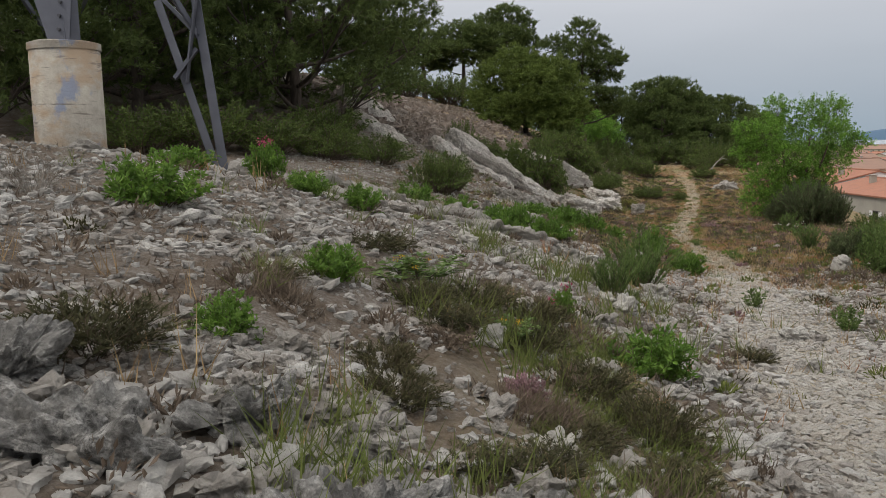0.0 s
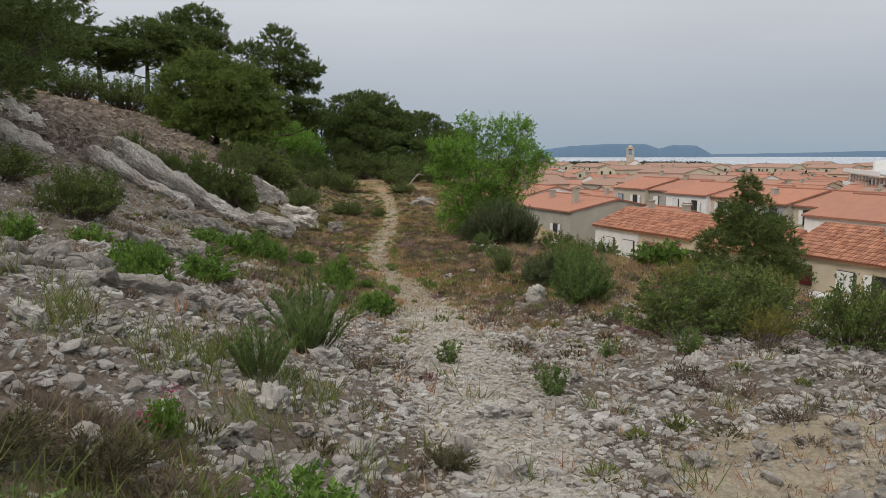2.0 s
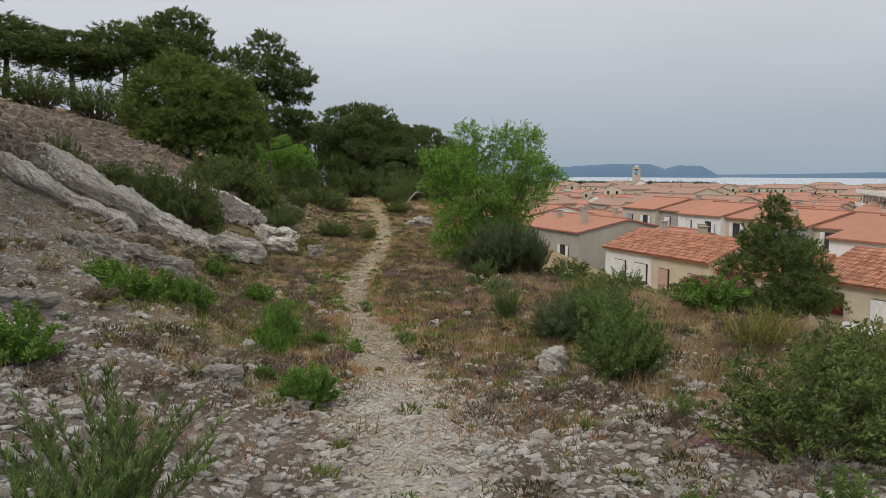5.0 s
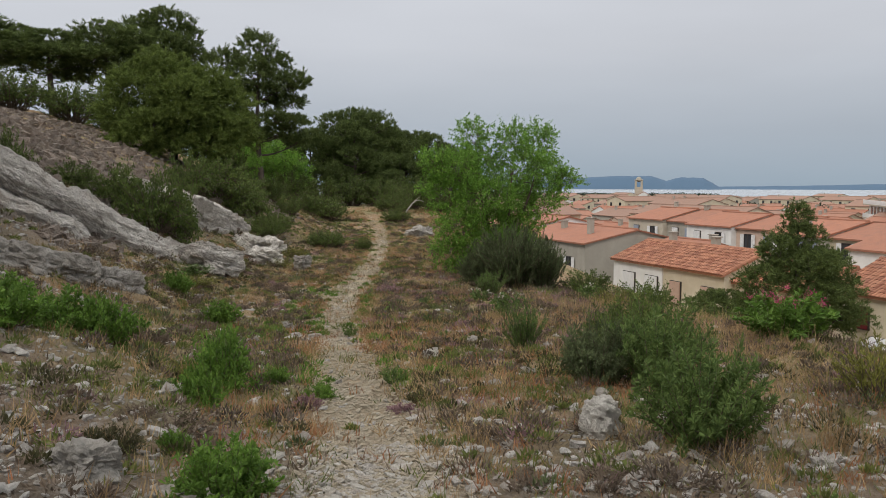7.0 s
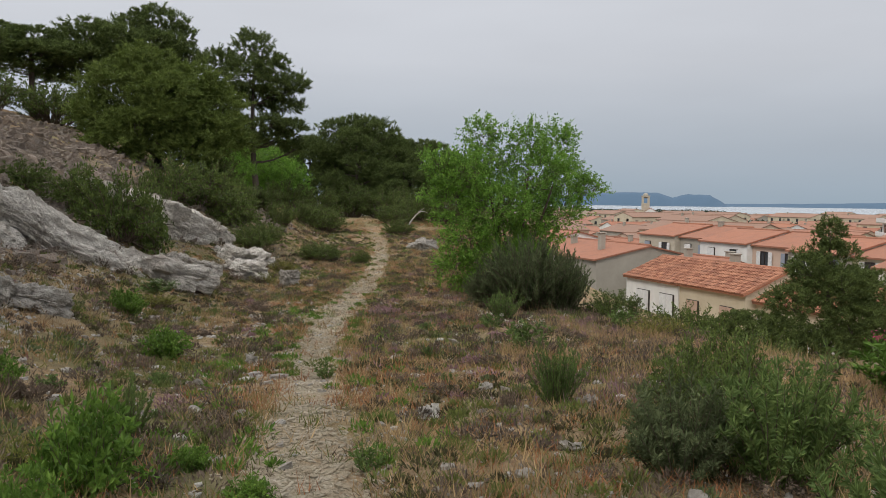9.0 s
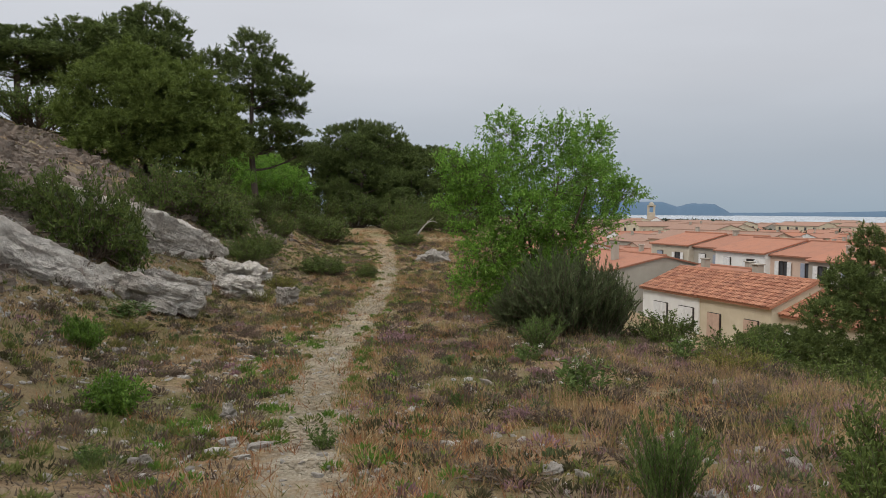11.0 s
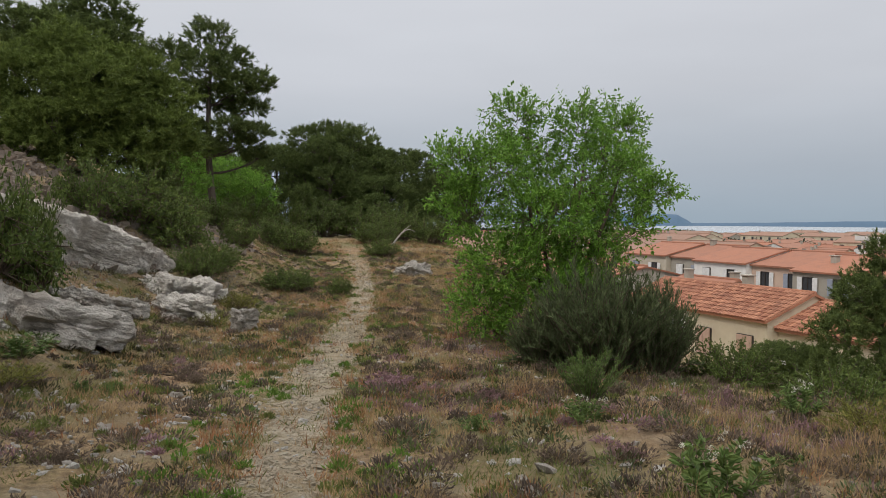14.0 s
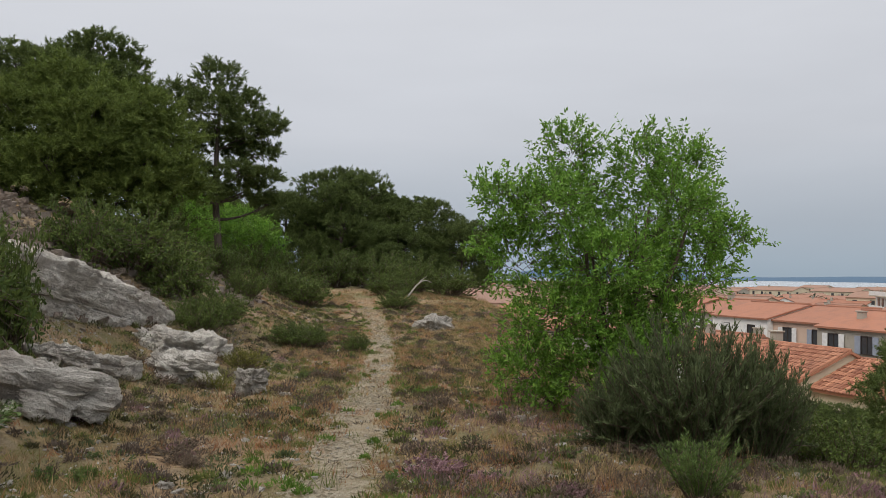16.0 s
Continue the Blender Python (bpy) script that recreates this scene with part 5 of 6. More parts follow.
for i, (x, y, s, lab) in enumerate([(5.58, 8.3, 0.10, "small upright white stone on gravel"), (1.46, 6.75, 0.10, "broken white limestone rock in dry grass"), (1.33, 6.85, 0.075, "broken white limestone rock in dry grass"), (2.1, 8.3, 0.11, "angular grey stone at a bush's foot"),
                                       (3.1, 7.3, 0.11, "pale pointed stone beside the path"), (0.25, 4.75, 0.09, "pale stone among dry grass"), (0.45, 3.35, 0.08, "pale flat stone in soil"), (0.18, 7.0, 0.09, "pale block of limestone on rubble"), (1.75, 5.35, 0.10, "pale stone beside the path"), (6.0, 16.2, 0.09, "flat pale stone in russet grass")]):
    rock("boulder", 80 + i, (x, y, zat(x, y) + s * 0.3), (s, s * 0.75, s * 0.7), pose(0, 0, 0, 8, i * 9 - 40, i * 50), PALE_ROCK, lab, "pale stones", cuts=6, amount=0.05 * s / 0.12, square=5.0)

# a bare dead branch arching at the end of the path
db = thing("dead_branch", pose(15.6, 47.0, zat(15.6, 47.0)), "bare grey dead branch arching from the scrub", "branch")
arc = [(np.array([-0.6 + 1.0 * u, 0.2 * u, 0.75 * math.sin(math.pi * (0.05 + 0.6 * u))]), 0.045 * (1 - 0.7 * u)) for u in np.linspace(0, 1, 9)]
av, at_ = tubes_arrays([arc], 6)
part("limb", mesh_np("limb", av, at_, DEADWOOD, True), db)
tw = [(np.array([-0.1 + 0.4 * u, 0.1 + 0.3 * u, 0.72 + 0.2 * u]), 0.02 * (1 - 0.7 * u)) for u in np.linspace(0, 1, 5)]
av, at_ = tubes_arrays([tw], 5)
part("twig", mesh_np("twig", av, at_, DEADWOOD, True), db)

STONES = [rock_mesh("stone", 60 + i, (0.085, 0.062, 0.045), PEBBLE, cuts=4, amount=0.045, square=5.0) for i in range(7)]
lie = random.Random(23)
first_stones = {}
for x, y in scattered(40, 2.2, 4.0, -3.6, -1.4, lambda y, d: True) + scattered(205, 2.6, 12, -3.6, 4.6, lambda y, d: abs(d) > 0.45) + scattered(46, 14, 34, -4.5, 3, lambda y, d: abs(d) > 0.4) + [(1.55, 8.2), (2.15, 8.75), (3.3, 7.3), (2.6, 6.6), (2.75, 6.2), (1.75, 6.0), (0.6, 4.5), (0.15, 3.9), (5.55, 8.2), (6.0, 8.4), (4.9, 7.6), (6.0, 14.4)]:
    s = lie.uniform(0.4, 1.1)
    ob = new("stone", lie.choice(STONES))
    ob.matrix_basis = pose(x, y, zat(x, y) + 0.02 * s, lie.uniform(-15, 15), lie.uniform(-15, 15), lie.uniform(0, 360)) @ Matrix.Diagonal((s, s, s, 1))
    tagged(ob, "loose grey limestone stone on the hillside", "stone", "loose stones")

# ---- pylon ----


def bar(bm, a, b, w=0.09, t=0.012, up=(0, 0, 1)):
    """An L-shaped steel angle from a to b."""
    a, b = Vector(a), Vector(b)
    d = (b - a).normalized()
    s = d.cross(Vector(up))
    if s.length < 1e-3:
        s = d.cross(Vector((1, 0, 0)))
    s.normalize()
    u = s.cross(d)
    for o1, o2, w1, w2 in ((s, u, w, t), (u, s, w, t)):
        q = []
        for p in (a, b):
            q += [bm.verts.new(p + o1 * x + o2 * y) for x, y in ((0, 0), (w1, 0), (w1, w2), (0, w2))]
        for f in ((0, 1, 2, 3), (7, 6, 5, 4), (0, 4, 5, 1), (1, 5, 6, 2), (2, 6, 7, 3), (3, 7, 4, 0)):
            bm.faces.new([q[i] for i in f])


def bar_mesh(name, a, b, w, mat=None):
    bm = bmesh.new()
    bar(bm, a, b, w)
    return mesh_bm(name, bm, mat or STEEL)


def footing(x, y, z, r, h):
    bm = bmesh.new()
    bmesh.ops.create_cone(bm, cap_ends=True, segments=40, radius1=r * 1.02, radius2=r, depth=h + 0.5, matrix=Matrix.Translation((0, 0, h / 2 - 0.25)))
    bmesh.ops.bevel(bm, geom=[e for e in bm.edges if all(v.co.z > h - 0.01 for v in e.verts)], offset=0.03, segments=2, affect="EDGES")
    for v in bm.verts:
        v.co += v.co.normalized() * 0.012 * noise.noise(v.co * 3)
    ob = thing("concrete_footing", pose(x, y, z), "round weathered concrete pylon footing with peeling stained plaster", "footing", "pylon footings")
    part("block", mesh_bm("block", bm, CONCRETE, True), ob)
    bm = bmesh.new()
    bmesh.ops.create_cone(bm, cap_ends=False, segments=40, radius1=r * 1.035, radius2=r * 1.035, depth=0.09, matrix=Matrix.Translation((0, 0, h - 0.06)))
    part("rim", mesh_bm("rim", bm, CONCRETE, True), ob, "rough concrete rim")
    return ob


FA = (-4.88, 10.96)
fz = h1(*FA) - 0.02
FH = 2.93 - fz
footing(FA[0], FA[1], fz, 0.43, FH)
# the nearer low footing is buried: its leg stands in the gravel
LA = (-3.27, 12.27)
lz = h1(*LA) - 0.15
APEX = 22.0
mid = ((FA[0] - 3.2), (FA[1] + 4.6))
pylon = thing("pylon", pose(0, 0, 0), "grey galvanised steel lattice electricity pylon on concrete footings", "pylon")
legs = [(FA[0], FA[1], fz + FH), (LA[0], LA[1], lz), (-6.9, 15.4, h1(-6.9, 15.4)), (-8.4, 13.4, h1(-8.4, 13.4))]
cx = sum(q[0] for q in legs) / 4
cy = sum(q[1] for q in legs) / 4


def on_leg(i, z):
    q = Vector(legs[i])
    u = (z - q.z) / (APEX - q.z)
    return q.lerp(Vector((cx, cy, APEX)), u * 0.9)


for i in range(4):
    part("leg", bar_mesh("leg", legs[i], on_leg(i, APEX), 0.20 if i == 0 else 0.15), pylon)
for k in range(5):
    za, zb = 3.4 + k * 3.2, 6.6 + k * 3.2
    for i in range(4):
        j = (i + 1) % 4
        part("brace", bar_mesh("brace", on_leg(i, za), on_leg(j, zb), 0.07), pylon)
        part("brace", bar_mesh("brace", on_leg(j, za), on_leg(i, zb), 0.07), pylon)
        part("strut", bar_mesh("strut", on_leg(i, zb), on_leg(j, zb), 0.07), pylon)
# secondary members fanning out from the foot of the second leg
foot = Vector(legs[1])
part("brace", bar_mesh("brace", foot + Vector((-0.05, 0, 0.1)), foot + Vector((-0.95, 0.25, 2.9)), 0.13), pylon)
part("strut", bar_mesh("strut", foot + Vector((-0.62, 0.1, 1.75)), on_leg(1, 3.2), 0.08), pylon)
part("brace", bar_mesh("brace", foot + Vector((-0.45, 0.1, 1.7)), foot + Vector((-0.15, 0.0, 3.3)), 0.07), pylon)
bm = bmesh.new()
q = Vector(legs[0])
for s in (-1, 1):
    f = [bm.verts.new(q + Vector(v)) for v in ((-0.12 + s * 0.0, -0.16, -0.02), (0.14, -0.16, -0.02), (0.22, -0.14, 0.75), (-0.34, -0.14, 0.75))] if s < 0 else [bm.verts.new(q + Vector(v)) for v in ((-0.12, -0.14, -0.02), (0.14, -0.14, -0.02), (0.22, -0.12, 0.75), (-0.34, -0.12, 0.75))]
    bm.faces.new(f)
part("gusset_plate", mesh_bm("gusset_plate", bm, STEEL), pylon, "bolted steel gusset plate")
for k in range(4):
    bm = bmesh.new()
    bmesh.ops.create_cone(bm, cap_ends=True, segments=6, radius1=0.025, radius2=0.022, depth=0.03, matrix=Matrix.Translation(q + Vector((0.02 + 0.02 * k, -0.17, 0.15 + 0.17 * k))) @ pose(0, 0, 0, 90))
    part("bolt", mesh_bm("bolt", bm, BOLT), pylon)

# ---- houses ----
TILE_W, TILE_L = 0.24, 0.36


def tile_row(run, rise):
    """One row of overlapping half-round tiles from eave to ridge; each tile is a piece of its own."""
    slope = math.hypot(run, rise)
    n = max(2, int(slope / TILE_L))
    d = np.array([run / slope, 0, rise / slope])
    up = np.array([-rise / slope, 0, run / slope])
    vs, fs = [], []
    for k in range(n):
        a, b = k * slope / n - 0.04, (k + 1) * slope / n
        base = len(vs)
        for s, lift, w in ((a, 0.035, 1.0), (b, 0.0, 0.86)):
            for i in range(5):
                t = math.pi * i / 4
                vs.append(d * s + up * (lift + 0.075 * math.sin(t)) + np.array([0, -math.cos(t) * TILE_W * 0.46 * w, 0]))
        for i in range(4):
            fs.append((base + i, base + i + 1, base + i + 6, base + i + 5))
    return np.array(vs), np.array(fs)


def gabled(bm, x0, x1, y0, y1, zg, ze, zr, xr):
    """House walls with gable ends; the ridge runs along y at xr."""
    pts = [(x0, zg), (x1, zg), (x1, ze), (xr, zr), (x0, ze)]
    a = [bm.verts.new((x, y0, z)) for x, z in pts]
    b = [bm.verts.new((x, y1, z)) for x, z in pts]
    bm.faces.new(a)
    bm.faces.new(b[::-1])
    for i in range(5):
        bm.faces.new((a[i], b[i], b[(i + 1) % 5], a[(i + 1) % 5]))
    return bm


def slope_slab(x0, z0, x1, z1, y0, y1, over=0.25, thick=0.14):
    d = Vector((x1 - x0, 0, z1 - z0)).normalized()
    a, b = Vector((x0, 0, z0)) - d * over, Vector((x1, 0, z1))
    bm = bmesh.new()
    q = []
    for p in (a, b):
        for y in (y0 - 0.12, y1 + 0.12):
            q += [bm.verts.new((p.x, y, p.z)), bm.verts.new((p.x, y, p.z + thick))]
    for f in ((0, 1, 3, 2), (4, 6, 7, 5), (0, 4, 5, 1), (2, 3, 7, 6), (1, 5, 7, 3), (0, 2, 6, 4)):
        bm.faces.new([q[i] for i in f])
    return bm


def window(parent, x, y, z, w, h, side="x", shutters=None, closed=False, glass=True):
    """A window on the wall that faces the hill (side x) or on a gable end (side y)."""
    turn = pose(x, y, z, 0, 0, 0 if side == "x" else 90)
    fr = bmesh.new()
    for cy_, cz_, sy, sz in ((0, h / 2, w, 0.07), (0, -h / 2, w + 0.1, 0.08), (-w / 2, 0, 0.07, h), (w / 2, 0, 0.07, h), (0, 0, 0.05, h)):
        box(fr, -0.03, cy_, cz_, 0.10, sy, sz)
    win = part("window", mesh_bm("window", fr, FRAME_DARK if glass else (shutters or SHUTTER_WHITE)), parent, m=turn)
    part("pane", box_mesh("pane", 0.04, w - 0.06, h - 0.06, GLASS_DARK, 0.0), win)
    if shutters:
        for s in (-1, 1):
            at = s * (w * 0.25 if closed else w * 0.76)
            part("shutter", box_mesh("shutter", 0.05, w * 0.48, h, shutters, 0.008), win, m=pose(-0.10, at, 0))
    return win


def chimney(parent, x, y, z, h=1.0, w=0.5, wall=None):
    bm = bmesh.new()
    box(bm, 0, 0, h / 2 - 0.3, w, w, h + 0.6, 0.02)
    c = part("chimney", mesh_bm("chimney", bm, wall or WALLS["grey"]), parent, m=pose(x, y, z))
    bm = bmesh.new()
    box(bm, 0, 0, h + 0.05, w * 1.25, w * 1.25, 0.08, 0.01)
    part("cap", mesh_bm("cap", bm, WALLS["grey"]), c)


def house(x0, y0, y1, depth, zg, ze, rise, wall, roof, label, tiles=False, group="", chimneys=(), name="house"):
    """A terraced house whose ridge runs along y; its front faces the hill at x0."""
    yc = (y0 + y1) / 2
    ob = thing(name, pose(x0, yc, zg), label, "house", group)
    half, hw = (y1 - y0) / 2, depth / 2
    e = ze - zg
    part("wall", mesh_bm("wall", gabled(bmesh.new(), 0, depth, -half, half, 0, e, e + rise, hw), wall), ob)
    front = part("roof", mesh_bm("roof", slope_slab(0, e, hw, e + rise, -half, half), roof), ob)
    part("roof", mesh_bm("roof", slope_slab(depth, e, hw, e + rise, -half, half), roof), ob)
    bm = bmesh.new()
    bmesh.ops.create_cone(bm, cap_ends=True, segments=10, radius1=0.13, radius2=0.13, depth=2 * half + 0.2, matrix=Matrix.Translation((hw, 0, e + rise + 0.12)) @ pose(0, 0, 0, 90))
    part("ridge", mesh_bm("ridge", bm, roof, True), ob)
    if tiles:
        d = Vector((hw, 0, rise)).normalized() * 0.3
        n = int((2 * half + 0.2) / TILE_W)
        vs, fs = tile_row(hw + d.x, rise + d.z)
        allv, allf = [], []
        for k in range(n):
            allv.append(vs + [-d.x, -half - 0.1 + (k + 0.5) * (2 * half + 0.2) / n, e - d.z + 0.15])
            allf.append(fs + k * len(vs))
        tagged(part("roof_tiling", mesh_np("roof_tiling", np.concatenate(allv), np.concatenate(allf), TILE, True), front), "overlapping half-round terracotta tiles", kind="stuff")
    for cx_, cy_, ch in chimneys:
        zr = e + rise * (1 - abs(cx_ - hw) / hw)
        chimney(ob, cx_, cy_, zr, ch)
    return ob


ZG = -10.2
front_label = "terraced house with a weathered terracotta canal-tile roof, below the hill"
a = house(35.5, 55.2, 61.4, 6.0, ZG, -4.2, 1.25, WALLS["white"], TILE, "white terraced house with weathered terracotta tile roof", True, "front terrace")
for y in (-1.9, 0.9):
    window(a, -0.02, y, 4.55, 1.5, 1.35, shutters=SHUTTER_WHITE, closed=True)
for y in (-1.9, 1.5):
    window(a, -0.02, y, 1.6, 1.3, 1.5, shutters=SHUTTER_WHITE, closed=True)
a = house(35.6, 48.9, 55.2, 6.0, ZG, -4.2, 1.25, WALLS["cream"], TILE, "cream terraced house with weathered terracotta tile roof", True, "front terrace", chimneys=((3.6, 2.4, 0.9),))
for y in (-1.6, 1.7):
    window(a, -0.02, y, 4.4, 1.15, 1.45, shutters=SHUTTER_TAN, closed=True)
    window(a, -0.02, y, 1.5, 1.1, 1.5, shutters=SHUTTER_TAN, closed=True)
a = house(36.3, 42.6, 48.9, 6.0, ZG - 0.2, -4.6, 1.25, WALLS["cream"], TILE, "cream terraced house with stepped terracotta tile roof", True, "front terrace", chimneys=((2.6, -1.6, 0.9),))
for y in (-1.9, 1.7):
    window(a, -0.02, y, 4.3, 1.1, 1.3, shutters=SHUTTER_WHITE)
a = house(36.8, 33.2, 41.6, 6.4, ZG - 0.2, -4.25, 1.45, WALLS["cream"], TILE, "cream house with dark red shutter and terracotta tile roof", True, "front terrace", chimneys=((2.7, -1.0, 0.6),))
window(a, -0.02, 2.3, 5.0, 0.85, 1.1, shutters=SHUTTER_RED, closed=True)
window(a, -0.02, -0.6, 5.0, 1.2, 1.1, shutters=SHUTTER_WHITE, closed=True)
window(a, -0.02, -3.0, 5.0, 1.1, 1.1, shutters=SHUTTER_WHITE)
a = house(37.4, 25.0, 33.2, 6.4, ZG - 0.2, -4.4, 1.45, WALLS["pink"], TILE, front_label, True, "front terrace")
window(a, -0.02, 2.0, 4.8, 1.1, 1.1, shutters=SHUTTER_WHITE)
# lean-to with a white sheet awning in front of the cream house
aw = thing("awning", pose(33.4, 36.5, -10.3), "white sheet awning on a dark frame beside the cream house", "awning")
for k in range(7):
    bm = bmesh.new()
    box(bm, 0, 0, 0, 3.0, 0.62, 0.03, 0.005)
    part("panel", mesh_bm("panel", bm, AWNING), aw, m=pose(1.8, -2.1 + k * 0.7, 3.7, 0, -14, 0))
for k in range(8):
    bm = bmesh.new()
    box(bm, 0, 0, 0, 3.1, 0.07, 0.08)
    part("rafter", mesh_bm("rafter", bm, FRAME_DARK), aw, m=pose(1.8, -2.45 + k * 0.7, 3.68, 0, -14, 0))
for y in (-2.4, 2.4):
    part("post", box_mesh("post", 0.1, 0.1, 3.4, FRAME_DARK, 0.005, 1.7), aw, m=pose(0.4, y, 0))

# the larger house with a blank gable and a tall chimney
a = house(37.6, 69.5, 84.0, 10.0, ZG, -3.75, 1.05, WALLS["grey"], ROOF, "grey-rendered house with blank gable and orange tile roof", False, "middle terrace", chimneys=((2.6, -3.5, 1.5), (3.4, 3.0, 0.8)))
window(a, 6.2, -7.27, 5.9, 0.5, 0.55, "y")
window(a, -0.02, -4.5, 4.6, 1.0, 1.2, shutters=SHUTTER_WHITE)
window(a, -0.02, 1.5, 4.6, 1.0, 1.2, shutters=SHUTTER_WHITE)
house(39.0, 84.5, 97.0, 10.0, ZG, -3.3, 1.2, WALLS["white"], ROOF, "white-rendered house with orange tile roof", False, "middle terrace", chimneys=((3.0, -2.5, 0.8),))
a = house(41.5, 62.0, 68.0, 7.0, ZG, -4.3, 1.0, WALLS["grey"], ROOF, "low grey house with shallow orange roof", False, "middle terrace", chimneys=((2.0, 0.5, 1.1), (4.0, -2.0, 0.7)))
a = house(47.2, 42.0, 51.0, 9.5, ZG, -3.0, 1.4, WALLS["white"], ROOF, "white house with blank gable and orange tile roof", False, "middle terrace")
window(a, 4.1, -4.52, 6.0, 0.6, 0.7, "y")
window(a, 6.6, -4.52, 5.9, 0.4, 0.4, "y")
ac = thing("air_conditioner", pose(50.0, 41.72, -4.35), "white outdoor air-conditioning unit on a gable", "air conditioner")
part("case", box_mesh("case", 0.8, 0.32, 0.6, SHUTTER_WHITE, 0.03), ac, m=pose(0, 0.1, 0))
bm = bmesh.new()
bmesh.ops.create_cone(bm, cap_ends=True, segments=20, radius1=0.23, radius2=0.22, depth=0.03, matrix=pose(-0.1, -0.08, 0, 90))
part("fan_grille", mesh_bm("fan_grille", bm, FRAME_DARK), ac)

row = random.Random(6)
tint = ["beige", "grey", "white", "pink", "grey", "cream", "beige", "white", "cream", "beige"]
y, k = 92.0, 0
while y > 57:
    w = row.uniform(5.6, 7.2)
    x = 55.8 - (92 - y) * 0.085 + (1.2 if k % 2 else 0)
    ob = house(x, y - w, y, 9.0, ZG, -2.55 - k * 0.08, 1.1, WALLS[tint[k % len(tint)]], ROOF, "%s terraced house with a plain orange tile roof" % {"pink": "pinkish", "cream": "cream", "white": "white", "grey": "grey", "beige": "beige"}[tint[k % len(tint)]], False, "second terrace", chimneys=((row.uniform(2, 6), row.uniform(-2, 2), 0.6),) if k % 3 == 1 else ())
    for yy in (-w * 0.24, w * 0.24):
        window(ob, -0.02, yy, 6.3, 1.0, 1.25, shutters=row.choice([SHUTTER_WHITE, SHUTTER_TAN, SHUTTER_BLUE, SHUTTER_WHITE]), closed=row.random() < 0.3)
    window(ob, w * 0.0 + 4.2, -w / 2 - 0.02, 6.0, 0.7, 0.9, "y")
    y -= w
    k += 1

# ---- the town beyond ----
far_kinds = []
for i, (wl, rf, ln, dp, eh, lab) in enumerate([("cream", ROOF_FAR, 11, 9, 5.2, "cream town house with orange tile roof"), ("white", ROOF, 14, 9, 5.4, "white town house with orange tile roof"), ("beige", ROOF_FAR, 9, 8, 4.6, "beige town house with orange tile roof"),
                                               ("pink", ROOF_OLD, 12, 10, 5.6, "pinkish town house with brown tile roof"), ("grey", ROOF_OLD, 16, 9, 5.8, "grey town house with brown tile roof"), ("cream", ROOF_OLD, 22, 10, 7.6, "long cream apartment house with brown tile roof")]):
    far_kinds.append((wl, rf, ln, dp, eh, lab))
made_far = {}
town = random.Random(31)


def far_house(i, x, y, turn):
    wl, rf, ln, dp, eh, lab = far_kinds[i]
    z = h1(x, y)
    if i in made_far:
        return copy_thing(made_far[i], pose(x, y, z, 0, 0, turn))
    ob = house(0, -ln / 2, ln / 2, dp, 0, eh, 1.4, WALLS[wl], rf, lab, False, "town houses")
    chimney(ob, dp * 0.4, ln * 0.2, eh + 1.1, 0.9)
    n = max(2, int(ln / 4))
    for k in range(n):
        for fl in (1.5, 4.1) if eh < 7 else (1.5, 4.0, 6.4):
            if fl < eh - 0.6:
                w = part("window", box_mesh("window", 0.12, 1.1, 1.3, GLASS_DARK, 0.01), ob, m=pose(-0.02, -ln / 2 + (k + 0.5) * ln / n, fl))
                part("window", w.data, ob, m=pose(dp * (0.25 + 0.5 * (k % 2)), -ln / 2 - 0.02, fl, 0, 0, 90))
    ob.matrix_basis = pose(x, y, z, 0, 0, turn)
    made_far[i] = ob
    return ob


taken = []
dist = 78.0
while dist < 600:
    n = int(6 + dist / 38)
    for k in range(n):
        bearing = 21 + 33 * (k + town.uniform(0.1, 0.9)) / n
        r = dist * town.uniform(0.96, 1.05)
        x, y = 5 + r * math.sin(radians(bearing)), 17 + r * math.cos(radians(bearing))
        if x < 36 and y < 100:
            continue
        if x < 62 and y < 96 and not (x > 56 and y < 50):
            continue
        if any((x - u) ** 2 + (y - v) ** 2 < 150 for u, v in taken) or math.hypot(x - 331, y - 514) < 28:
            continue
        taken.append((x, y))
        far_house(town.choices(range(6), (5, 5, 5, 3, 3, 2))[0], x, y, town.choice((0, 0, 8, -90, -84)) + town.uniform(-6, 6))
    dist *= 1.085

# long apartment block with balconies
for bx, by, ln, floors, turn in ((143, 128, 46, 3, -38), (182, 150, 40, 3, -34)):
    ap = thing("apartment_block", pose(bx, by, h1(bx, by), 0, 0, turn), "pale grey flat-roofed apartment block with long balconies", "apartment block", "apartment blocks")
    part("wall", box_mesh("wall", 11, ln, floors * 2.9, WALLS["white"], 0.05, floors * 1.45), ap)
    part("roof", box_mesh("roof", 11.6, ln + 0.6, 0.35, METAL_GREY, 0.03, floors * 2.9 + 0.18), ap)
    for fl in range(floors):
        b = part("balcony", box_mesh("balcony", 1.4, ln - 1, 0.22, WALLS["beige"], 0.02), ap, m=pose(-6.2, 0, fl * 2.9 + 2.8))
        part("railing", box_mesh("railing", 0.08, ln - 1, 0.85, WALLS["white"], 0.01), b, m=pose(-0.66, 0, 0.55))
        for k in range(int(ln / 4)):
            part("window", box_mesh("window", 0.14, 2.0, 1.7, GLASS_DARK, 0.01), ap, m=pose(-5.5, -ln / 2 + 2.5 + k * 4, fl * 2.9 + 1.5))
    for k in range(3):
        part("stair_tower", box_mesh("stair_tower", 3, 3, 2.2, WALLS["white"], 0.03, 1.1), ap, m=pose(0, -ln / 2 + 6 + k * (ln - 12) / 2, floors * 2.9 + 0.3))

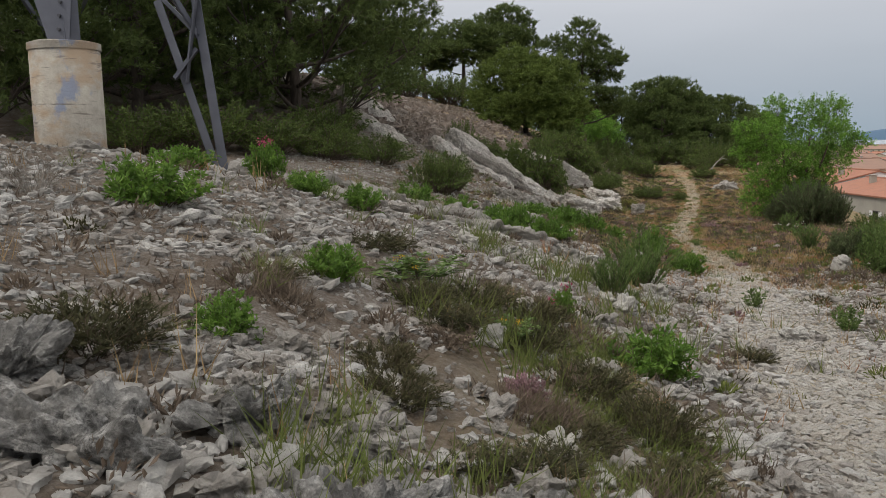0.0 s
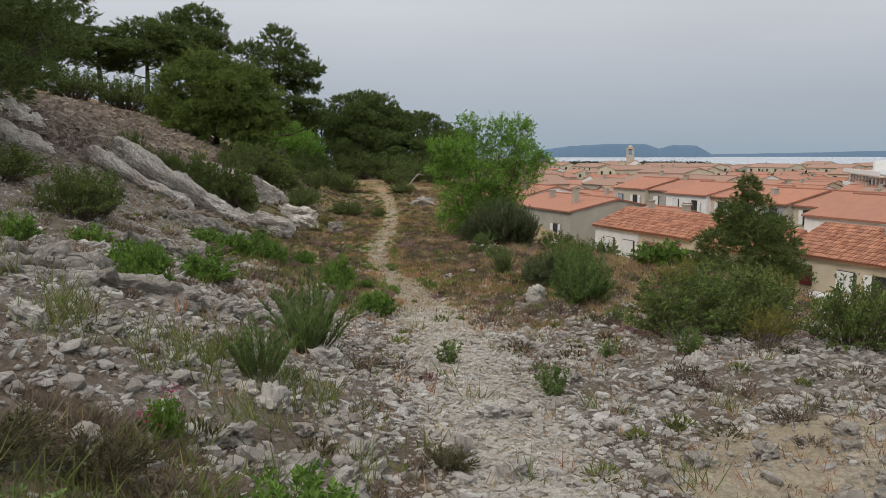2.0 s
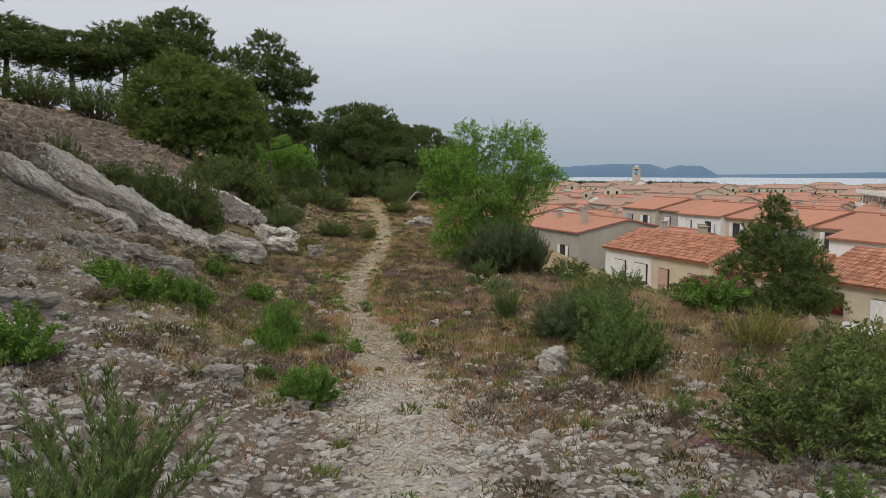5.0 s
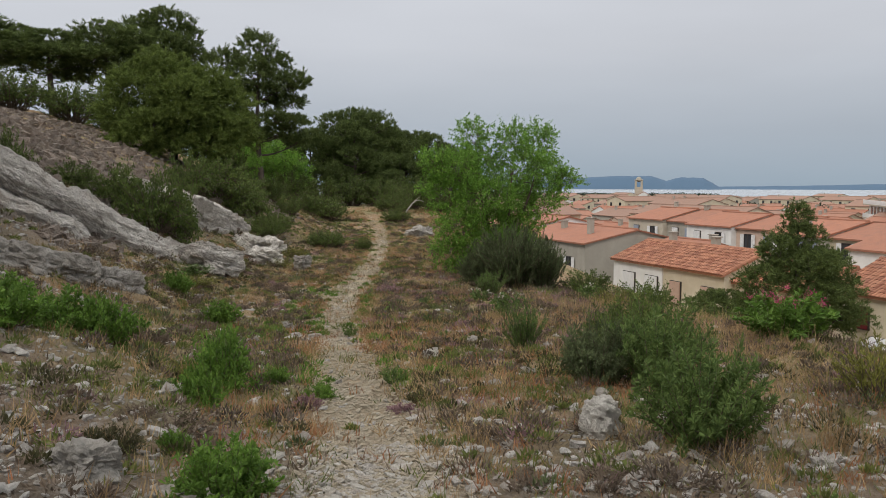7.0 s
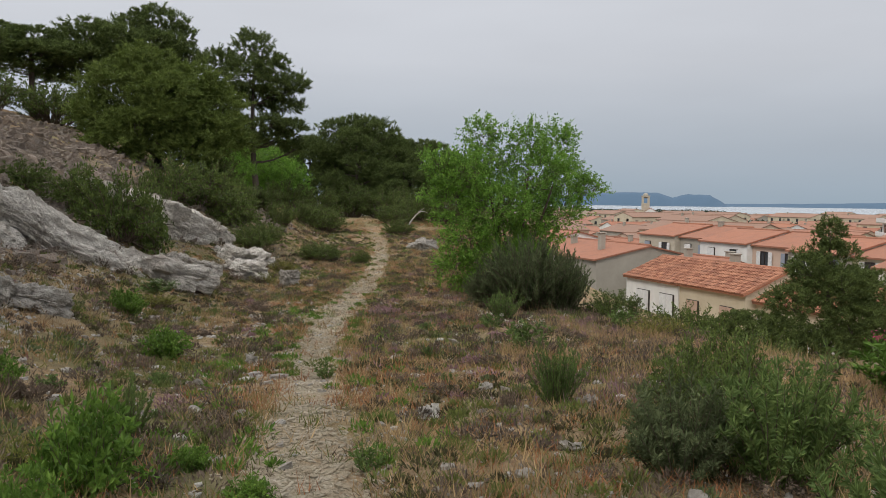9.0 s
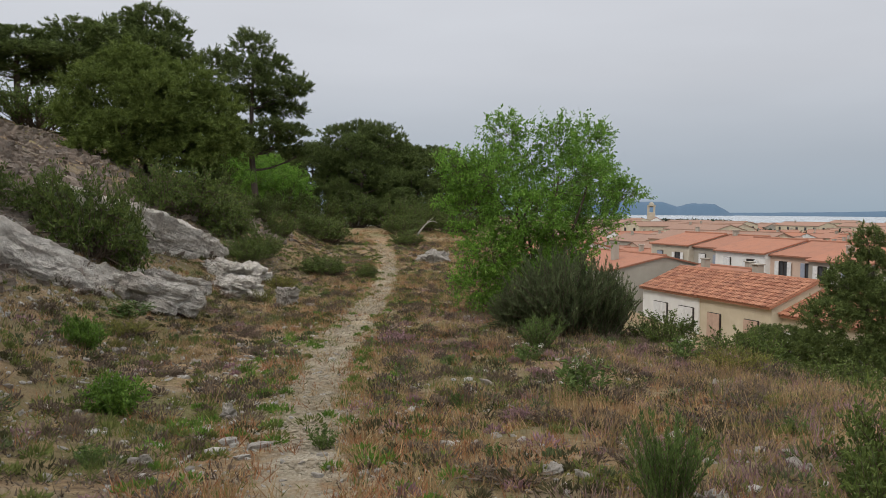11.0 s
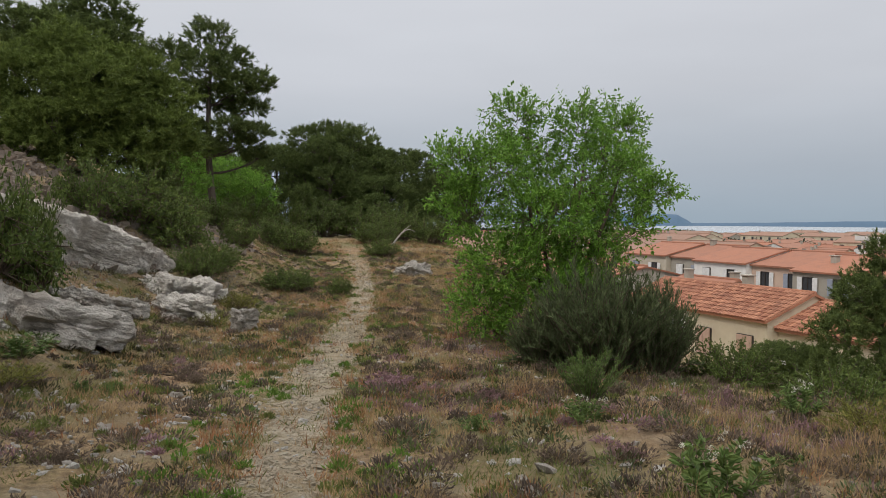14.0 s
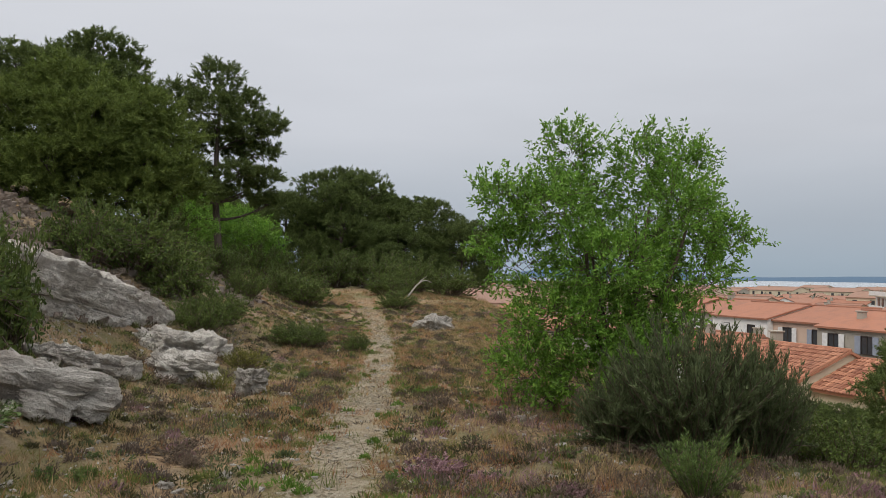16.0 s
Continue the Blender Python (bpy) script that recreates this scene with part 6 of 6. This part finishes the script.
# church on the plain
cz = -13.0
ch = thing("church", pose(331, 514, cz, 0, 0, -33), "white church with a tall open belfry above the roofs", "church")
part("nave", mesh_bm("nave", gabled(bmesh.new(), -6, 6, 0, 20, 0, 6.5, 10.0, 0), WALLS["white"]), ch, m=pose(0, 0, 0))
for s in (-6, 6):
    part("roof", mesh_bm("roof", slope_slab(s, 6.5, 0, 10.0, 0, 20, 0.4, 0.3), ROOF), ch)
part("tower", box_mesh("tower", 5.6, 5.6, 13.5, WALLS["beige"], 0.1, 6.75), ch, "beige stone tower", m=pose(-3.5, 6, 0))
for sx in (-1, 1):
    for sy in (-1, 1):
        part("pillar", box_mesh("pillar", 1.5, 1.5, 4.6, WALLS["beige"], 0.05, 2.3), ch, m=pose(-3.5 + sx * 2.0, 6 + sy * 2.0, 13.5))
part("cornice", box_mesh("cornice", 6.0, 6.0, 0.7, WALLS["beige"], 0.05), ch, m=pose(-3.5, 6, 18.4))
bm = bmesh.new()
bmesh.ops.create_uvsphere(bm, u_segments=12, v_segments=8, radius=1.9, matrix=Matrix.Translation((-3.5, 6, 18.9)))
part("dome", mesh_bm("dome", bm, WALLS["grey"], True), ch)
for k in (-1.4, 1.4):
    part("window", box_mesh("window", 1.2, 0.2, 2.4, GLASS_DARK, 0.02), ch, m=pose(k, -0.05, 4.0))

# ---- woods far off and trees between houses ----


def far_woods(name, seed, spots, label):
    rng = np.random.default_rng(seed)
    at = []
    for x, y, r, h in spots:
        n = 110
        p = unit(rng.normal(0, 1, (n, 3))) * rng.uniform(0, 1, (n, 1)) ** 0.5 * [r, r, h * 0.5] + [x, y, h1(x, y) + h * 0.55]
        at.append(p)
    at = np.concatenate(at)
    v, t = leaf_mesh_arrays(rng, at, rng.normal(0, 1, at.shape), 1.5, 1.2)
    return tagged(new(name, mesh_np(name, v, t, FAR_WOOD)), label, "trees", kind="stuff")


wood = random.Random(77)
spots = []
for k in range(620):
    b, r = wood.uniform(20, 38), wood.uniform(700, 885)
    spots.append((5 + r * math.sin(radians(b)), 17 + r * math.cos(radians(b)), wood.uniform(4, 9), wood.uniform(5.2, 7.2)))
for k in range(120):
    b, r = wood.uniform(36, 56), wood.uniform(640, 890)
    spots.append((5 + r * math.sin(radians(b)), 17 + r * math.cos(radians(b)), wood.uniform(3, 8), wood.uniform(1.6, 3.2)))
for k in range(170):
    b, r = wood.uniform(21, 54), 230 + 400 * wood.random()
    x, y = 5 + r * math.sin(radians(b)), 17 + r * math.cos(radians(b))
    if x > 70:
        spots.append((x, y, wood.uniform(1.5, 3.5), wood.uniform(4.0, 6.5)))
far_woods("far_woods", 3, spots, "dark pine belt along the shore and trees between the houses")
